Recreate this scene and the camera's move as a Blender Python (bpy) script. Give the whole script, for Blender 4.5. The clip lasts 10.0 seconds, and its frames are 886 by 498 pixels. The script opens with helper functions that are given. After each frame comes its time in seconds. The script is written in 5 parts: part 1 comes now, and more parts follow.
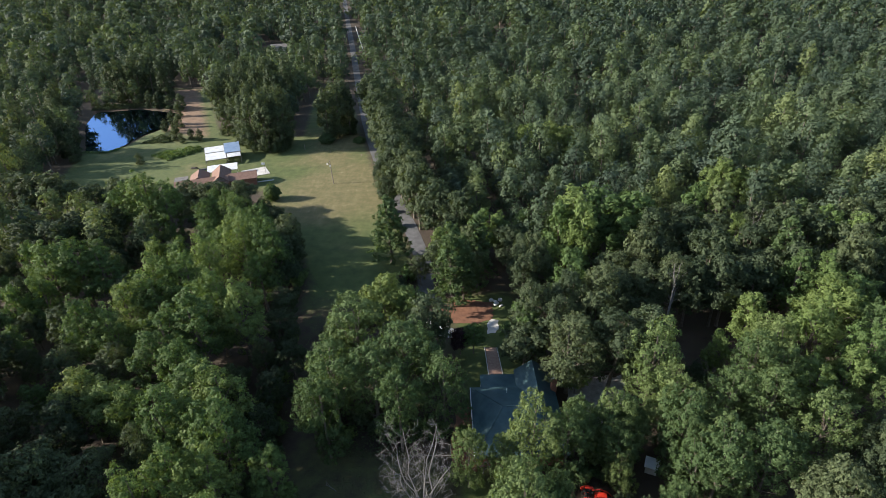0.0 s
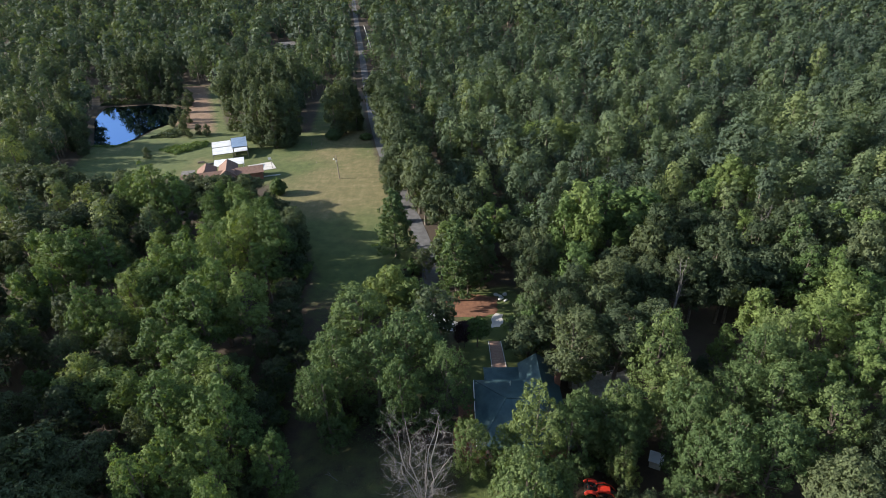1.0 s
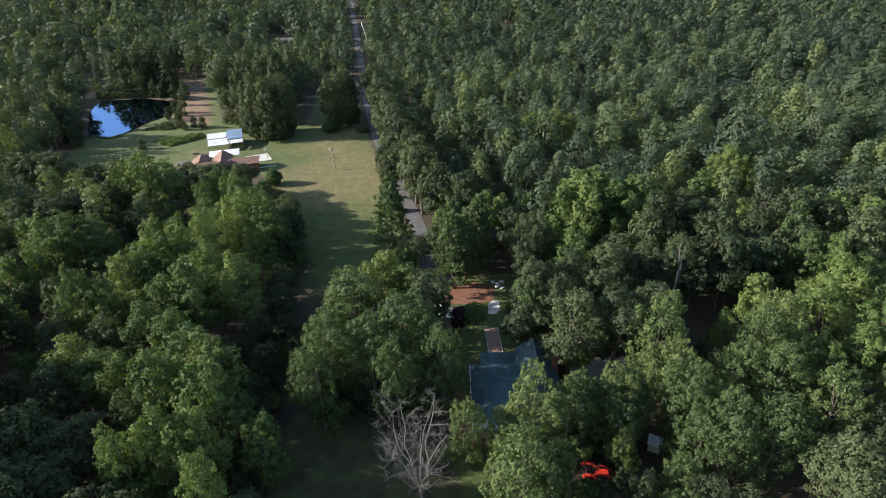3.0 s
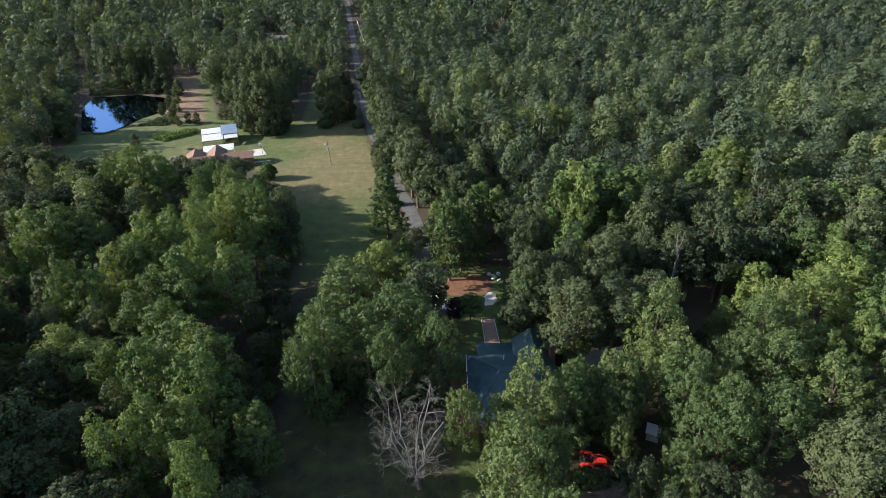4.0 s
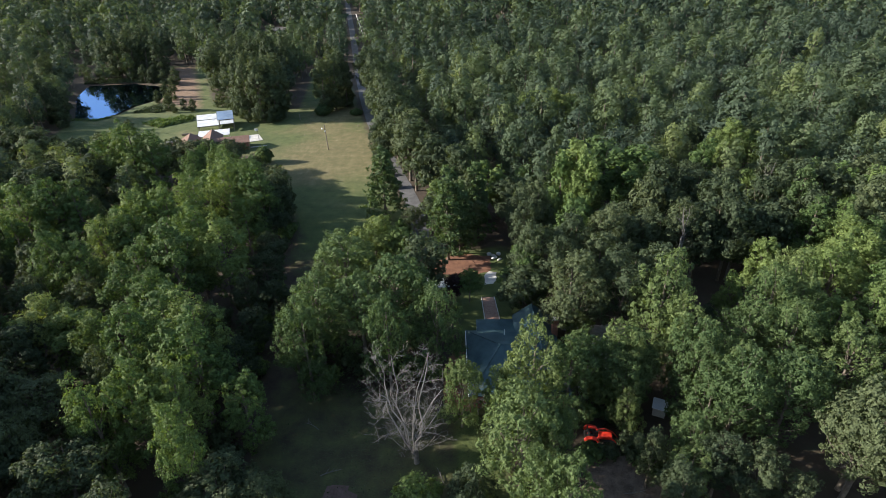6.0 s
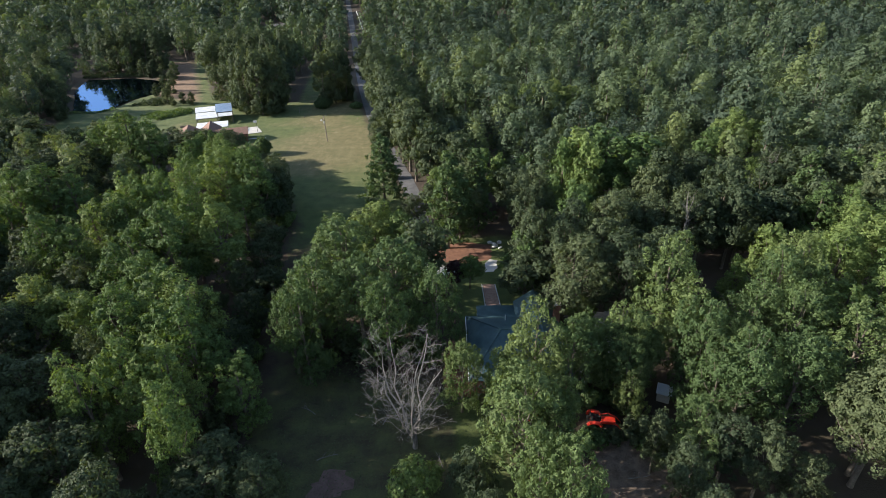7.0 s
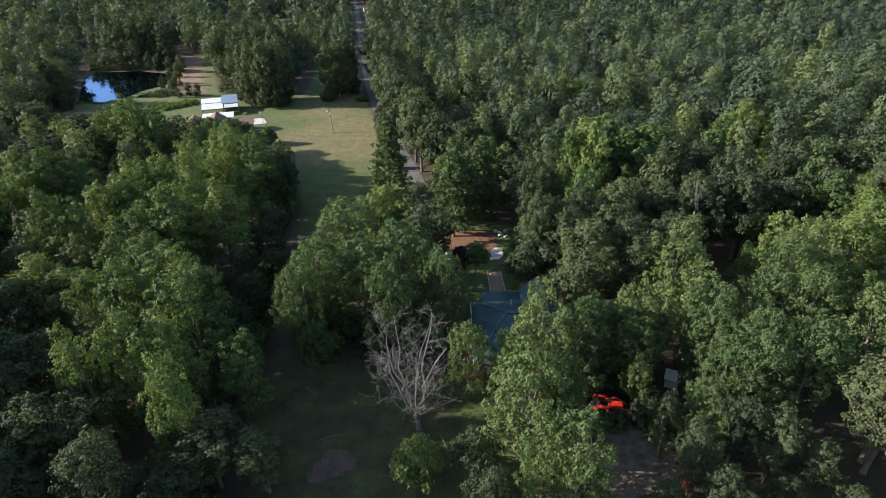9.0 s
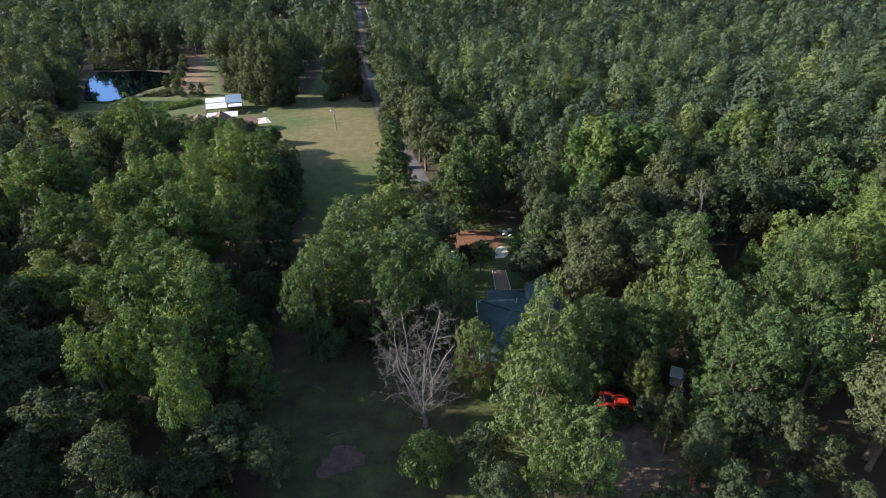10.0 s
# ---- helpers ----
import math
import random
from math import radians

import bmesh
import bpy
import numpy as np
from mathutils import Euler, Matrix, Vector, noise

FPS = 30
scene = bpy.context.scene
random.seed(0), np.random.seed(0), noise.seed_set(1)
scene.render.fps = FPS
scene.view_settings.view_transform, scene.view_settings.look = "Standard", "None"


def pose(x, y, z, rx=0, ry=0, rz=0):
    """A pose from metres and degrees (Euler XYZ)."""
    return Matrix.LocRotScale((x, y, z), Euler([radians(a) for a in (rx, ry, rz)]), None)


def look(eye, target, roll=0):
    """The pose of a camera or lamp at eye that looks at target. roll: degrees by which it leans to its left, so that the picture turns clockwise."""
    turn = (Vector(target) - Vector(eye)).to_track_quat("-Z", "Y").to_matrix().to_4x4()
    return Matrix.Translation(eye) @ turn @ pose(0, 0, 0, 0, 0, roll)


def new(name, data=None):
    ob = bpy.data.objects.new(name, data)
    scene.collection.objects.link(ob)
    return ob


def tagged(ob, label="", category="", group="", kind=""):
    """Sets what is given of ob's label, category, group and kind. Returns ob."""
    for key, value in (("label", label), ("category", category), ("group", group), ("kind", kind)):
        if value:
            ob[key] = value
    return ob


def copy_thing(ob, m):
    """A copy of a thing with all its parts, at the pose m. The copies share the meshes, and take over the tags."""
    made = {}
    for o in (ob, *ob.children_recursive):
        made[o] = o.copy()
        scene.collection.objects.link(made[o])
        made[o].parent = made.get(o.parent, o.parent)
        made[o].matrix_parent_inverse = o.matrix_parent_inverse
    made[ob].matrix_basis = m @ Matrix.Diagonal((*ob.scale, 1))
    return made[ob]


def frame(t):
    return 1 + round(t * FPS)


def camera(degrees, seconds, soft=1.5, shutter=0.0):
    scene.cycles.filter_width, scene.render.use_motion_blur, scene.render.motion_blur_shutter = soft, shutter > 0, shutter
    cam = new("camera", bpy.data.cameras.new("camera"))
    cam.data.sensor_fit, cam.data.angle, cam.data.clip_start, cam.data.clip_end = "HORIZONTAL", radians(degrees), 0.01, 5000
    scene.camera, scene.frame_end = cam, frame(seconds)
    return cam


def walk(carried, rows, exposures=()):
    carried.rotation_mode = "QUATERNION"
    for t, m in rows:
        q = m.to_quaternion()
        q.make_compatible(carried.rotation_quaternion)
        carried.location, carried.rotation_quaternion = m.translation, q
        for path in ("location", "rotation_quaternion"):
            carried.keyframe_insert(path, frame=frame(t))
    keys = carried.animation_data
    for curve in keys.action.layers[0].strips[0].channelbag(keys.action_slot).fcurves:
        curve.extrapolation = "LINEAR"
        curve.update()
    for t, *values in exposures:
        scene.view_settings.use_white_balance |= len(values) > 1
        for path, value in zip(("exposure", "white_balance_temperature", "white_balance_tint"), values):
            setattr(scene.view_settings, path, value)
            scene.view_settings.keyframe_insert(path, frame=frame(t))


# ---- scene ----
cam = camera(78.7, 10.0, soft=0.45)
METRES, EYE, TILT, LEAN, TURN = 20.0, 69.0, -29.3, 2.0, 0.0
ROWS = [
    (0.0, 0.0, 0.0, 0.0, -0.0, -0.0, 0.0),
    (0.5, 0.0076, 0.0097, -0.0454, 0.41, 0.09, -0.4),
    (1.0, 0.0103, 0.0223, -0.087, 0.61, 0.16, -0.66),
    (1.5, 0.012, 0.0369, -0.1242, 0.59, 0.21, -0.76),
    (2.0, 0.0146, 0.0514, -0.1616, 0.56, 0.26, -0.83),
    (2.5, 0.0179, 0.0694, -0.2033, 0.49, 0.3, -0.87),
    (4.0, 0.024, 0.1384, -0.3415, -0.08, 0.41, -0.75),
    (4.5, 0.0255, 0.1697, -0.394, -0.11, 0.43, -0.82),
    (5.0, 0.0262, 0.208, -0.4524, -0.18, 0.48, -0.85),
    (5.5, 0.025, 0.2482, -0.513, -0.22, 0.51, -0.91),
    (7.0, 0.0297, 0.3685, -0.7063, -0.22, 0.65, -1.11),
    (7.5, 0.0321, 0.4036, -0.7679, -0.26, 0.69, -1.16),
    (8.0, 0.0331, 0.4195, -0.8096, -0.35, 0.7, -1.21),
    (8.5, 0.03, 0.423, -0.8267, -0.07, 0.73, -1.46),
    (9.0, 0.0208, 0.418, -0.8375, 0.19, 0.74, -1.72),
    (9.5, 0.0014, 0.4088, -0.8484, 0.27, 0.76, -1.81),
    (10.0, -0.0186, 0.3949, -0.8544, 0.28, 0.76, -1.84),
]
walk(cam, [(t, pose(0, 0, EYE, TILT, LEAN, TURN) @ pose(METRES * x, METRES * y, METRES * z, 90 + pitch, roll, yaw)) for t, x, y, z, yaw, pitch, roll in ROWS])

# ---- light ----
SUN_UP, SUN_FROM = 22.8, 268.5  # degrees above the horizon; compass bearing, y is north
world = bpy.data.worlds.new("sky")
scene.world = world
world.use_nodes = True
wn = world.node_tree.nodes
sky = wn.new("ShaderNodeTexSky")
sky.sky_type, sky.sun_disc = "NISHITA", False
sky.dust_density, sky.ozone_density = 0.7, 1.0
sky.sun_elevation, sky.sun_rotation = radians(SUN_UP), radians(SUN_FROM)
world.node_tree.links.new(sky.outputs[0], wn["Background"].inputs[0])
wn["Background"].inputs[1].default_value = 0.112
sun = new("sun", bpy.data.lights.new("sun", "SUN"))
sun.data.energy, sun.data.angle, sun.data.color = 5.0, radians(0.6), (1.0, 0.92, 0.82)
b, e = radians(SUN_FROM), radians(SUN_UP)
sun.matrix_world = look((200 * math.sin(b) * math.cos(e), 200 * math.cos(b) * math.cos(e), 200 * math.sin(e)), (0, 0, 0))
scene.view_settings.exposure = 1.11

# ---- materials ----


def material(name, rough=0.8, metal=0.0):
    m = bpy.data.materials.new(name)
    m.use_nodes = True
    s = m.node_tree.nodes["Principled BSDF"]
    s.inputs["Roughness"].default_value, s.inputs["Metallic"].default_value = rough, metal
    return m, m.node_tree.nodes, m.node_tree.links, s


def ramp(nodes, stops, interpolation="LINEAR"):
    r = nodes.new("ShaderNodeValToRGB")
    r.color_ramp.interpolation = interpolation
    while len(r.color_ramp.elements) < len(stops):
        r.color_ramp.elements.new(0.5)
    for el, (p, c) in zip(r.color_ramp.elements, stops):
        el.position, el.color = p, (*c, 1)
    return r


def noise_node(nodes, links, scale, detail=4.0, rough=0.6, coords=None):
    n = nodes.new("ShaderNodeTexNoise")
    n.inputs["Scale"].default_value, n.inputs["Detail"].default_value, n.inputs["Roughness"].default_value = scale, detail, rough
    if coords is None:
        coords = nodes.new("ShaderNodeTexCoord").outputs["Object"]
    links.new(coords, n.inputs["Vector"])
    return n


def mix(nodes, links, fac, a, b_, kind="MIX"):
    n = nodes.new("ShaderNodeMix")
    n.data_type, n.blend_type = "RGBA", kind
    for value, slot in ((fac, 0), (a, 6), (b_, 7)):
        if isinstance(value, (int, float)):
            n.inputs[slot].default_value = value
        elif isinstance(value, tuple):
            n.inputs[slot].default_value = (*value, 1)
        else:
            links.new(value, n.inputs[slot])
    return n.outputs[2]


def maths(nodes, links, op, a, b_=0.0, clamp=False):
    n = nodes.new("ShaderNodeMath")
    n.operation, n.use_clamp = op, clamp
    for value, slot in ((a, 0), (b_, 1)):
        if isinstance(value, (int, float)):
            n.inputs[slot].default_value = value
        else:
            links.new(value, n.inputs[slot])
    return n.outputs[0]


def bump(nodes, links, shader, height, strength, distance):
    n = nodes.new("ShaderNodeBump")
    n.inputs["Strength"].default_value, n.inputs["Distance"].default_value = strength, distance
    links.new(height, n.inputs["Height"])
    links.new(n.outputs[0], shader.inputs["Normal"])


def plain(name, a, b_, scale=3.0, rough=0.7, metal=0.0, relief=0.2, fine=40.0):
    """A surface of two tones at two scales with a fine relief."""
    m, n, l, s = material(name, rough, metal)
    big, small = noise_node(n, l, scale), noise_node(n, l, fine, 2.0)
    blend = maths(n, l, "ADD", maths(n, l, "MULTIPLY", big.outputs[0], 0.7), maths(n, l, "MULTIPLY", small.outputs[0], 0.3))
    r = ramp(n, ((0.35, a), (0.65, b_)))
    l.new(blend, r.inputs[0])
    l.new(r.outputs[0], s.inputs["Base Color"])
    bump(n, l, s, small.outputs[0], relief, 0.02)
    return m


def leaf(name, stops, tint="", cell=5.5, lively=0.72, spray=0.3):
    """Foliage: each tree has a hue of its own, each spray and each small leaf differs and turns its own way."""
    m, n, l, s = material(name, 0.65)
    if tint:
        a = n.new("ShaderNodeAttribute")
        a.attribute_name = tint
        own = a.outputs["Fac"]
    else:
        own = n.new("ShaderNodeObjectInfo").outputs["Random"]
    geo = n.new("ShaderNodeNewGeometry")
    island = geo.outputs["Random Per Island"]
    small = n.new("ShaderNodeTexVoronoi")
    small.inputs["Scale"].default_value = cell
    l.new(n.new("ShaderNodeTexCoord").outputs["Object"], small.inputs["Vector"])
    each = n.new("ShaderNodeSeparateColor")
    l.new(small.outputs["Color"], each.inputs[0])
    r = ramp(n, stops)
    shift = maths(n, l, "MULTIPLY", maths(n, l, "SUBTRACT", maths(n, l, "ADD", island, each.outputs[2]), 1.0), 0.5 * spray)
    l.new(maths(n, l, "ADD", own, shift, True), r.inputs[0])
    value = n.new("ShaderNodeHueSaturation")
    l.new(r.outputs[0], value.inputs["Color"])
    vary = maths(n, l, "ADD", maths(n, l, "MULTIPLY", island, spray * lively), maths(n, l, "MULTIPLY", each.outputs[0], 1.15 * lively))
    l.new(maths(n, l, "ADD", vary, 1.1 - (spray / 2 + 0.57) * lively), value.inputs["Value"])
    l.new(value.outputs[0], s.inputs["Base Color"])
    s.inputs["Specular IOR Level"].default_value = 0.18
    sway = n.new("ShaderNodeVectorMath")
    sway.operation = "SUBTRACT"
    l.new(small.outputs["Color"], sway.inputs[0])
    sway.inputs[1].default_value = (0.5, 0.5, 0.5)
    wide = n.new("ShaderNodeVectorMath")
    wide.operation = "SCALE"
    l.new(sway.outputs[0], wide.inputs[0])
    wide.inputs["Scale"].default_value = 1.05 * lively
    facing = n.new("ShaderNodeVectorMath")
    l.new(geo.outputs["Normal"], facing.inputs[0])
    l.new(wide.outputs[0], facing.inputs[1])
    unit_ = n.new("ShaderNodeVectorMath")
    unit_.operation = "NORMALIZE"
    l.new(facing.outputs[0], unit_.inputs[0])
    l.new(unit_.outputs[0], s.inputs["Normal"])
    through_leaf = n.new("ShaderNodeBsdfTranslucent")
    l.new(unit_.outputs[0], through_leaf.inputs["Normal"])
    warm = mix(n, l, 1.0, value.outputs[0], (1.3, 1.25, 0.5), "MULTIPLY")
    l.new(warm, through_leaf.inputs[0])
    both = n.new("ShaderNodeMixShader")
    both.inputs[0].default_value = 0.3
    l.new(s.outputs[0], both.inputs[1])
    l.new(through_leaf.outputs[0], both.inputs[2])
    l.new(both.outputs[0], n["Material Output"].inputs["Surface"])
    return m


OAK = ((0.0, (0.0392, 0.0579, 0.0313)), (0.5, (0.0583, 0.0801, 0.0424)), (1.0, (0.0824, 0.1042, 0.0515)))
GUM = ((0.0, (0.0663, 0.1081, 0.0384)), (0.5, (0.0915, 0.1428, 0.0475)), (1.0, (0.1306, 0.1776, 0.0586)))
PALE = ((0.0, (0.0965, 0.1399, 0.0475)), (0.6, (0.1246, 0.1689, 0.0556)), (1.0, (0.1528, 0.1911, 0.0646)))
PINE = ((0.0, (0.0563, 0.0907, 0.0404)), (1.0, (0.0864, 0.1293, 0.0525)))
# Blue lifted in these stops to put a slight haze into the leaves.
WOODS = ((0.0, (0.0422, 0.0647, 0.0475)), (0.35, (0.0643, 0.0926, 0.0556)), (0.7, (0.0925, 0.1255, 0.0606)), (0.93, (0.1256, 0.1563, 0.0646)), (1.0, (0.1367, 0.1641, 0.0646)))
leaf_oak, leaf_gum, leaf_pale, leaf_pine = leaf("oak_leaf", OAK), leaf("gum_leaf", GUM), leaf("pale_leaf", PALE), leaf("pine_needle", PINE)
PECAN = ((0.0, (0.0623, 0.1004, 0.0404)), (0.5, (0.0864, 0.1274, 0.0495)), (1.0, (0.1166, 0.1544, 0.0576)))
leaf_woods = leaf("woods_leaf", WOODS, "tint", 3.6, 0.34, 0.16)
leaf_pecan = leaf("pecan_leaf", PECAN)
leaf_purple = leaf("purple_leaf", ((0.0, (0.03, 0.018, 0.022)), (1.0, (0.06, 0.03, 0.034))))
bark = plain("bark", (0.07, 0.055, 0.042), (0.19, 0.16, 0.13), 2.0, 0.9, 0, 0.6, 14.0)
grey_wood = plain("weathered_wood", (0.085, 0.078, 0.074), (0.215, 0.202, 0.19), 1.2, 0.85, 0, 0.4, 18.0)
asphalt = plain("asphalt", (0.07, 0.07, 0.073), (0.14, 0.14, 0.142), 0.5, 0.9, 0, 0.4, 30.0)
gravel = plain("gravel", (0.20, 0.185, 0.17), (0.42, 0.40, 0.37), 0.8, 0.95, 0, 0.6, 12.0)
concrete = plain("concrete", (0.42, 0.40, 0.37), (0.62, 0.60, 0.56), 0.7, 0.85, 0, 0.2, 20.0)
straw = plain("pine_straw", (0.12, 0.056, 0.034), (0.23, 0.110, 0.064), 0.9, 0.95, 0, 0.6, 14.0)

# ---- the ground ----


def smooth(a, b_, v):
    u = np.clip((v - a) / (b_ - a), 0, 1)
    return u * u * (3 - 2 * u)


def ground_z(x, y):
    """The land lies flat and rises gently beyond the far field."""
    x, y = np.asarray(x, float), np.asarray(y, float)
    far = smooth(255, 520, y)
    return far * (12 + 2.5 * np.sin(x / 90 + 1.0) + 1.5 * np.sin(y / 70)) + 16 * smooth(480, 660, y)


def inside(poly, x, y):
    x, y = np.asarray(x, float), np.asarray(y, float)
    hit = np.zeros(x.shape, bool)
    for (ax, ay), (bx, by) in zip(poly, poly[1:] + poly[:1]):
        cross = (ay > y) != (by > y)
        hit ^= cross & (x < (bx - ax) * (y - ay) / (by - ay + 1e-9) + ax)
    return hit


def reach(line, x, y, closed=False):
    """The distance to a line of points."""
    x, y = np.asarray(x, float), np.asarray(y, float)
    best = np.full(x.shape, 1e9)
    for (ax, ay), (bx, by) in zip(line, line[1:] + (line[:1] if closed else [])):
        dx, dy = bx - ax, by - ay
        u = np.clip(((x - ax) * dx + (y - ay) * dy) / (dx * dx + dy * dy), 0, 1)
        best = np.minimum(best, np.hypot(x - ax - u * dx, y - ay - u * dy))
    return best


def signed(poly, x, y):
    d = reach(poly, x, y, True)
    return np.where(inside(poly, x, y), d, -d)


ROAD = [(-6, 98), (-6.5, 110), (-8.5, 124), (-12.5, 139), (-21.5, 172), (-28, 198), (-36, 236), (-48, 300), (-62, 380), (-80, 480), (-105, 620)]
CLEARING = [(-21, 28), (5, 28), (7, 46), (3, 57), (-9, 60), (-22, 62), (-25, 84), (-17, 98), (-10, 112), (-12, 125), (-17, 140), (-25, 172), (-31, 198), (-40, 236),
            (-54, 300), (-72, 300), (-62, 225), (-84, 224), (-104, 240), (-138, 318), (-162, 324), (-145, 275), (-130, 256), (-135, 236), (-136, 222), (-150, 212), (-137, 166), (-122, 165), (-100, 174), (-94, 166), (-62, 166), (-60, 150),
            (-52, 142), (-46, 134), (-41, 126), (-37, 117), (-34, 108), (-36, 96), (-31, 86), (-32, 76), (-28, 62), (-27, 45)]
POND = [(-151, 215.5), (-141, 214.5), (-138, 223), (-137.5, 235), (-133, 247), (-131.5, 255), (-137, 272), (-160, 282), (-182, 279), (-175, 257), (-163, 236)]
YARD = [(-6, 101), (-7, 84), (1, 76), (3, 54), (18, 52), (20, 74), (13, 86), (13, 102)]
LAWN = [(-6, 101), (-7, 84), (1, 76), (3, 54), (12, 55), (15, 74), (13, 86), (13, 102)]
WORKYARD = [(15.5, 36), (25, 36), (25, 45), (22.5, 49.6), (17, 50.4), (16, 45)]
DRIVE = [(19, 74), (30, 74), (28, 62), (20, 63)]
FAR_LAWN = [(-121, 548), (-101, 544), (-106, 606), (-126, 608)]
FAR_YARD = [(-142, 392), (-112, 392), (-117, 432), (-138, 432)]
DIRT = [(-105, 228), (-128, 240), (-142, 268), (-160, 318), (-145, 320), (-118, 260)]


def grid_lines():
    xs = np.concatenate([np.linspace(-4200, -420, 8)[:-1], np.arange(-420, -200, 20), np.arange(-200, 60, 2.0), np.arange(60, 420, 20), np.linspace(420, 4200, 8)])
    ys = np.concatenate([np.linspace(-1500, -40, 5)[:-1], np.arange(-40, 20, 10), np.arange(20, 330, 2.0), np.arange(330, 760, 15), np.linspace(760, 4800, 9)])
    return xs, ys


def pydata(name, verts, faces, mats, smooth_shade=False):
    me = bpy.data.meshes.new(name)
    me.from_pydata([tuple(map(float, v)) for v in verts], [], [tuple(map(int, f)) for f in faces])
    for m in mats if isinstance(mats, (list, tuple)) else [mats]:
        me.materials.append(m)
    if smooth_shade:
        me.polygons.foreach_set("use_smooth", [True] * len(me.polygons))
    return me


def ground_material():
    m, n, l, s = material("ground", 0.95)

    def attr(name):
        a = n.new("ShaderNodeAttribute")
        a.attribute_name = name
        return a.outputs["Fac"]

    big, mid, small = noise_node(n, l, 0.045, 5.0), noise_node(n, l, 0.35, 5.0, 0.65), noise_node(n, l, 5.0, 4.0, 0.7)
    # Litter colour serves the woodland floor and the painted shade of the near lawn.
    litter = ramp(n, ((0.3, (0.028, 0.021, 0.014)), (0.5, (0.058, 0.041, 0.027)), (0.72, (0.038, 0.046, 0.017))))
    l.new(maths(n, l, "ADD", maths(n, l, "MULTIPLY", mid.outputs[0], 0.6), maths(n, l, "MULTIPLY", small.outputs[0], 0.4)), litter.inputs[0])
    along = n.new("ShaderNodeMapping")
    along.inputs["Scale"].default_value = (1.1, 0.22, 1.0)
    along.inputs["Rotation"].default_value = (0, 0, 0.08)
    l.new(n.new("ShaderNodeTexCoord").outputs["Object"], along.inputs["Vector"])
    streak = noise_node(n, l, 0.8, 5.0, 0.75, along.outputs[0])
    lush = ramp(n, ((0.32, (0.038, 0.058, 0.014)), (0.5, (0.078, 0.102, 0.027)), (0.68, (0.128, 0.146, 0.046))))
    l.new(maths(n, l, "ADD", maths(n, l, "MULTIPLY", mid.outputs[0], 0.55), maths(n, l, "MULTIPLY", small.outputs[0], 0.45)), lush.inputs[0])
    parched = ramp(n, ((0.36, (0.090, 0.090, 0.034)), (0.49, (0.138, 0.122, 0.050)), (0.58, (0.185, 0.155, 0.072)), (0.66, (0.36, 0.31, 0.21))))
    l.new(maths(n, l, "ADD", maths(n, l, "ADD", maths(n, l, "MULTIPLY", mid.outputs[0], 0.42), maths(n, l, "MULTIPLY", small.outputs[0], 0.28)), maths(n, l, "MULTIPLY", streak.outputs[0], 0.30)), parched.inputs[0])
    soil = ramp(n, ((0.3, (0.155, 0.100, 0.062)), (0.7, (0.25, 0.165, 0.108))))
    l.new(mid.outputs[0], soil.inputs[0])

    def edge(name, width, wobble):
        a = maths(n, l, "ADD", attr(name), maths(n, l, "MULTIPLY", maths(n, l, "SUBTRACT", mid.outputs[0], 0.5), wobble))
        return maths(n, l, "MULTIPLY", maths(n, l, "SUBTRACT", a, 0.5 - width), 1 / (2 * width), True)

    dryness = maths(n, l, "ADD", attr("dry"), maths(n, l, "MULTIPLY", maths(n, l, "SUBTRACT", big.outputs[0], 0.5), 1.6))
    grass = mix(n, l, maths(n, l, "MULTIPLY", maths(n, l, "SUBTRACT", dryness, 0.2), 2.2, True), lush.outputs[0], parched.outputs[0])
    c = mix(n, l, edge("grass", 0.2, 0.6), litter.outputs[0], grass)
    c = mix(n, l, edge("soil", 0.25, 0.7), c, soil.outputs[0])
    l.new(c, s.inputs["Base Color"])
    bump(n, l, s, small.outputs[0], 0.6, 0.12)
    return m


xs, ys = grid_lines()
gx, gy = np.meshgrid(xs, ys)
bed = signed(POND, gx, gy)
gz = ground_z(gx, gy) - 1.6 * smooth(-3.0, 3.0, bed)
nx = len(xs)
cells = [(j * nx + i, j * nx + i + 1, (j + 1) * nx + i + 1, (j + 1) * nx + i) for j in range(len(ys) - 1) for i in range(nx - 1)]
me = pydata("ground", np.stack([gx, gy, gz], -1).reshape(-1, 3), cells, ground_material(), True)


def dry_at(x, y):
    d = 0.80 * np.exp(-(((x + 34) / 23) ** 2 + ((y - 164) / 27) ** 2)) + 0.5 * np.exp(-(((x + 45) / 12) ** 2 + ((y - 215) / 25) ** 2))
    return d - 0.35 * (1 - smooth(100, 125, y)) + 0.14 * smooth(132, 150, y)


def add_field(me, name, values):
    a = me.attributes.new(name, "FLOAT", "POINT")
    a.data.foreach_set("value", np.asarray(values, np.float32).ravel())


green = np.maximum(np.maximum(signed(CLEARING, gx, gy), signed(LAWN, gx, gy)), np.maximum(signed(FAR_YARD, gx, gy), signed(FAR_LAWN, gx, gy)))
# Near lawn mixes in dark litter: some brown patches, mostly painted-in shade.
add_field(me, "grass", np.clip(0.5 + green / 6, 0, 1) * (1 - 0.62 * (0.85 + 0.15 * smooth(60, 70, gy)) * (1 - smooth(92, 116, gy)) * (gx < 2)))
add_field(me, "soil", np.clip(0.5 + signed(DIRT, gx, gy) / 8, 0, 1))
add_field(me, "dry", dry_at(gx, gy))
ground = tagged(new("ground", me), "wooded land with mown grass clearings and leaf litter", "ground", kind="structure")


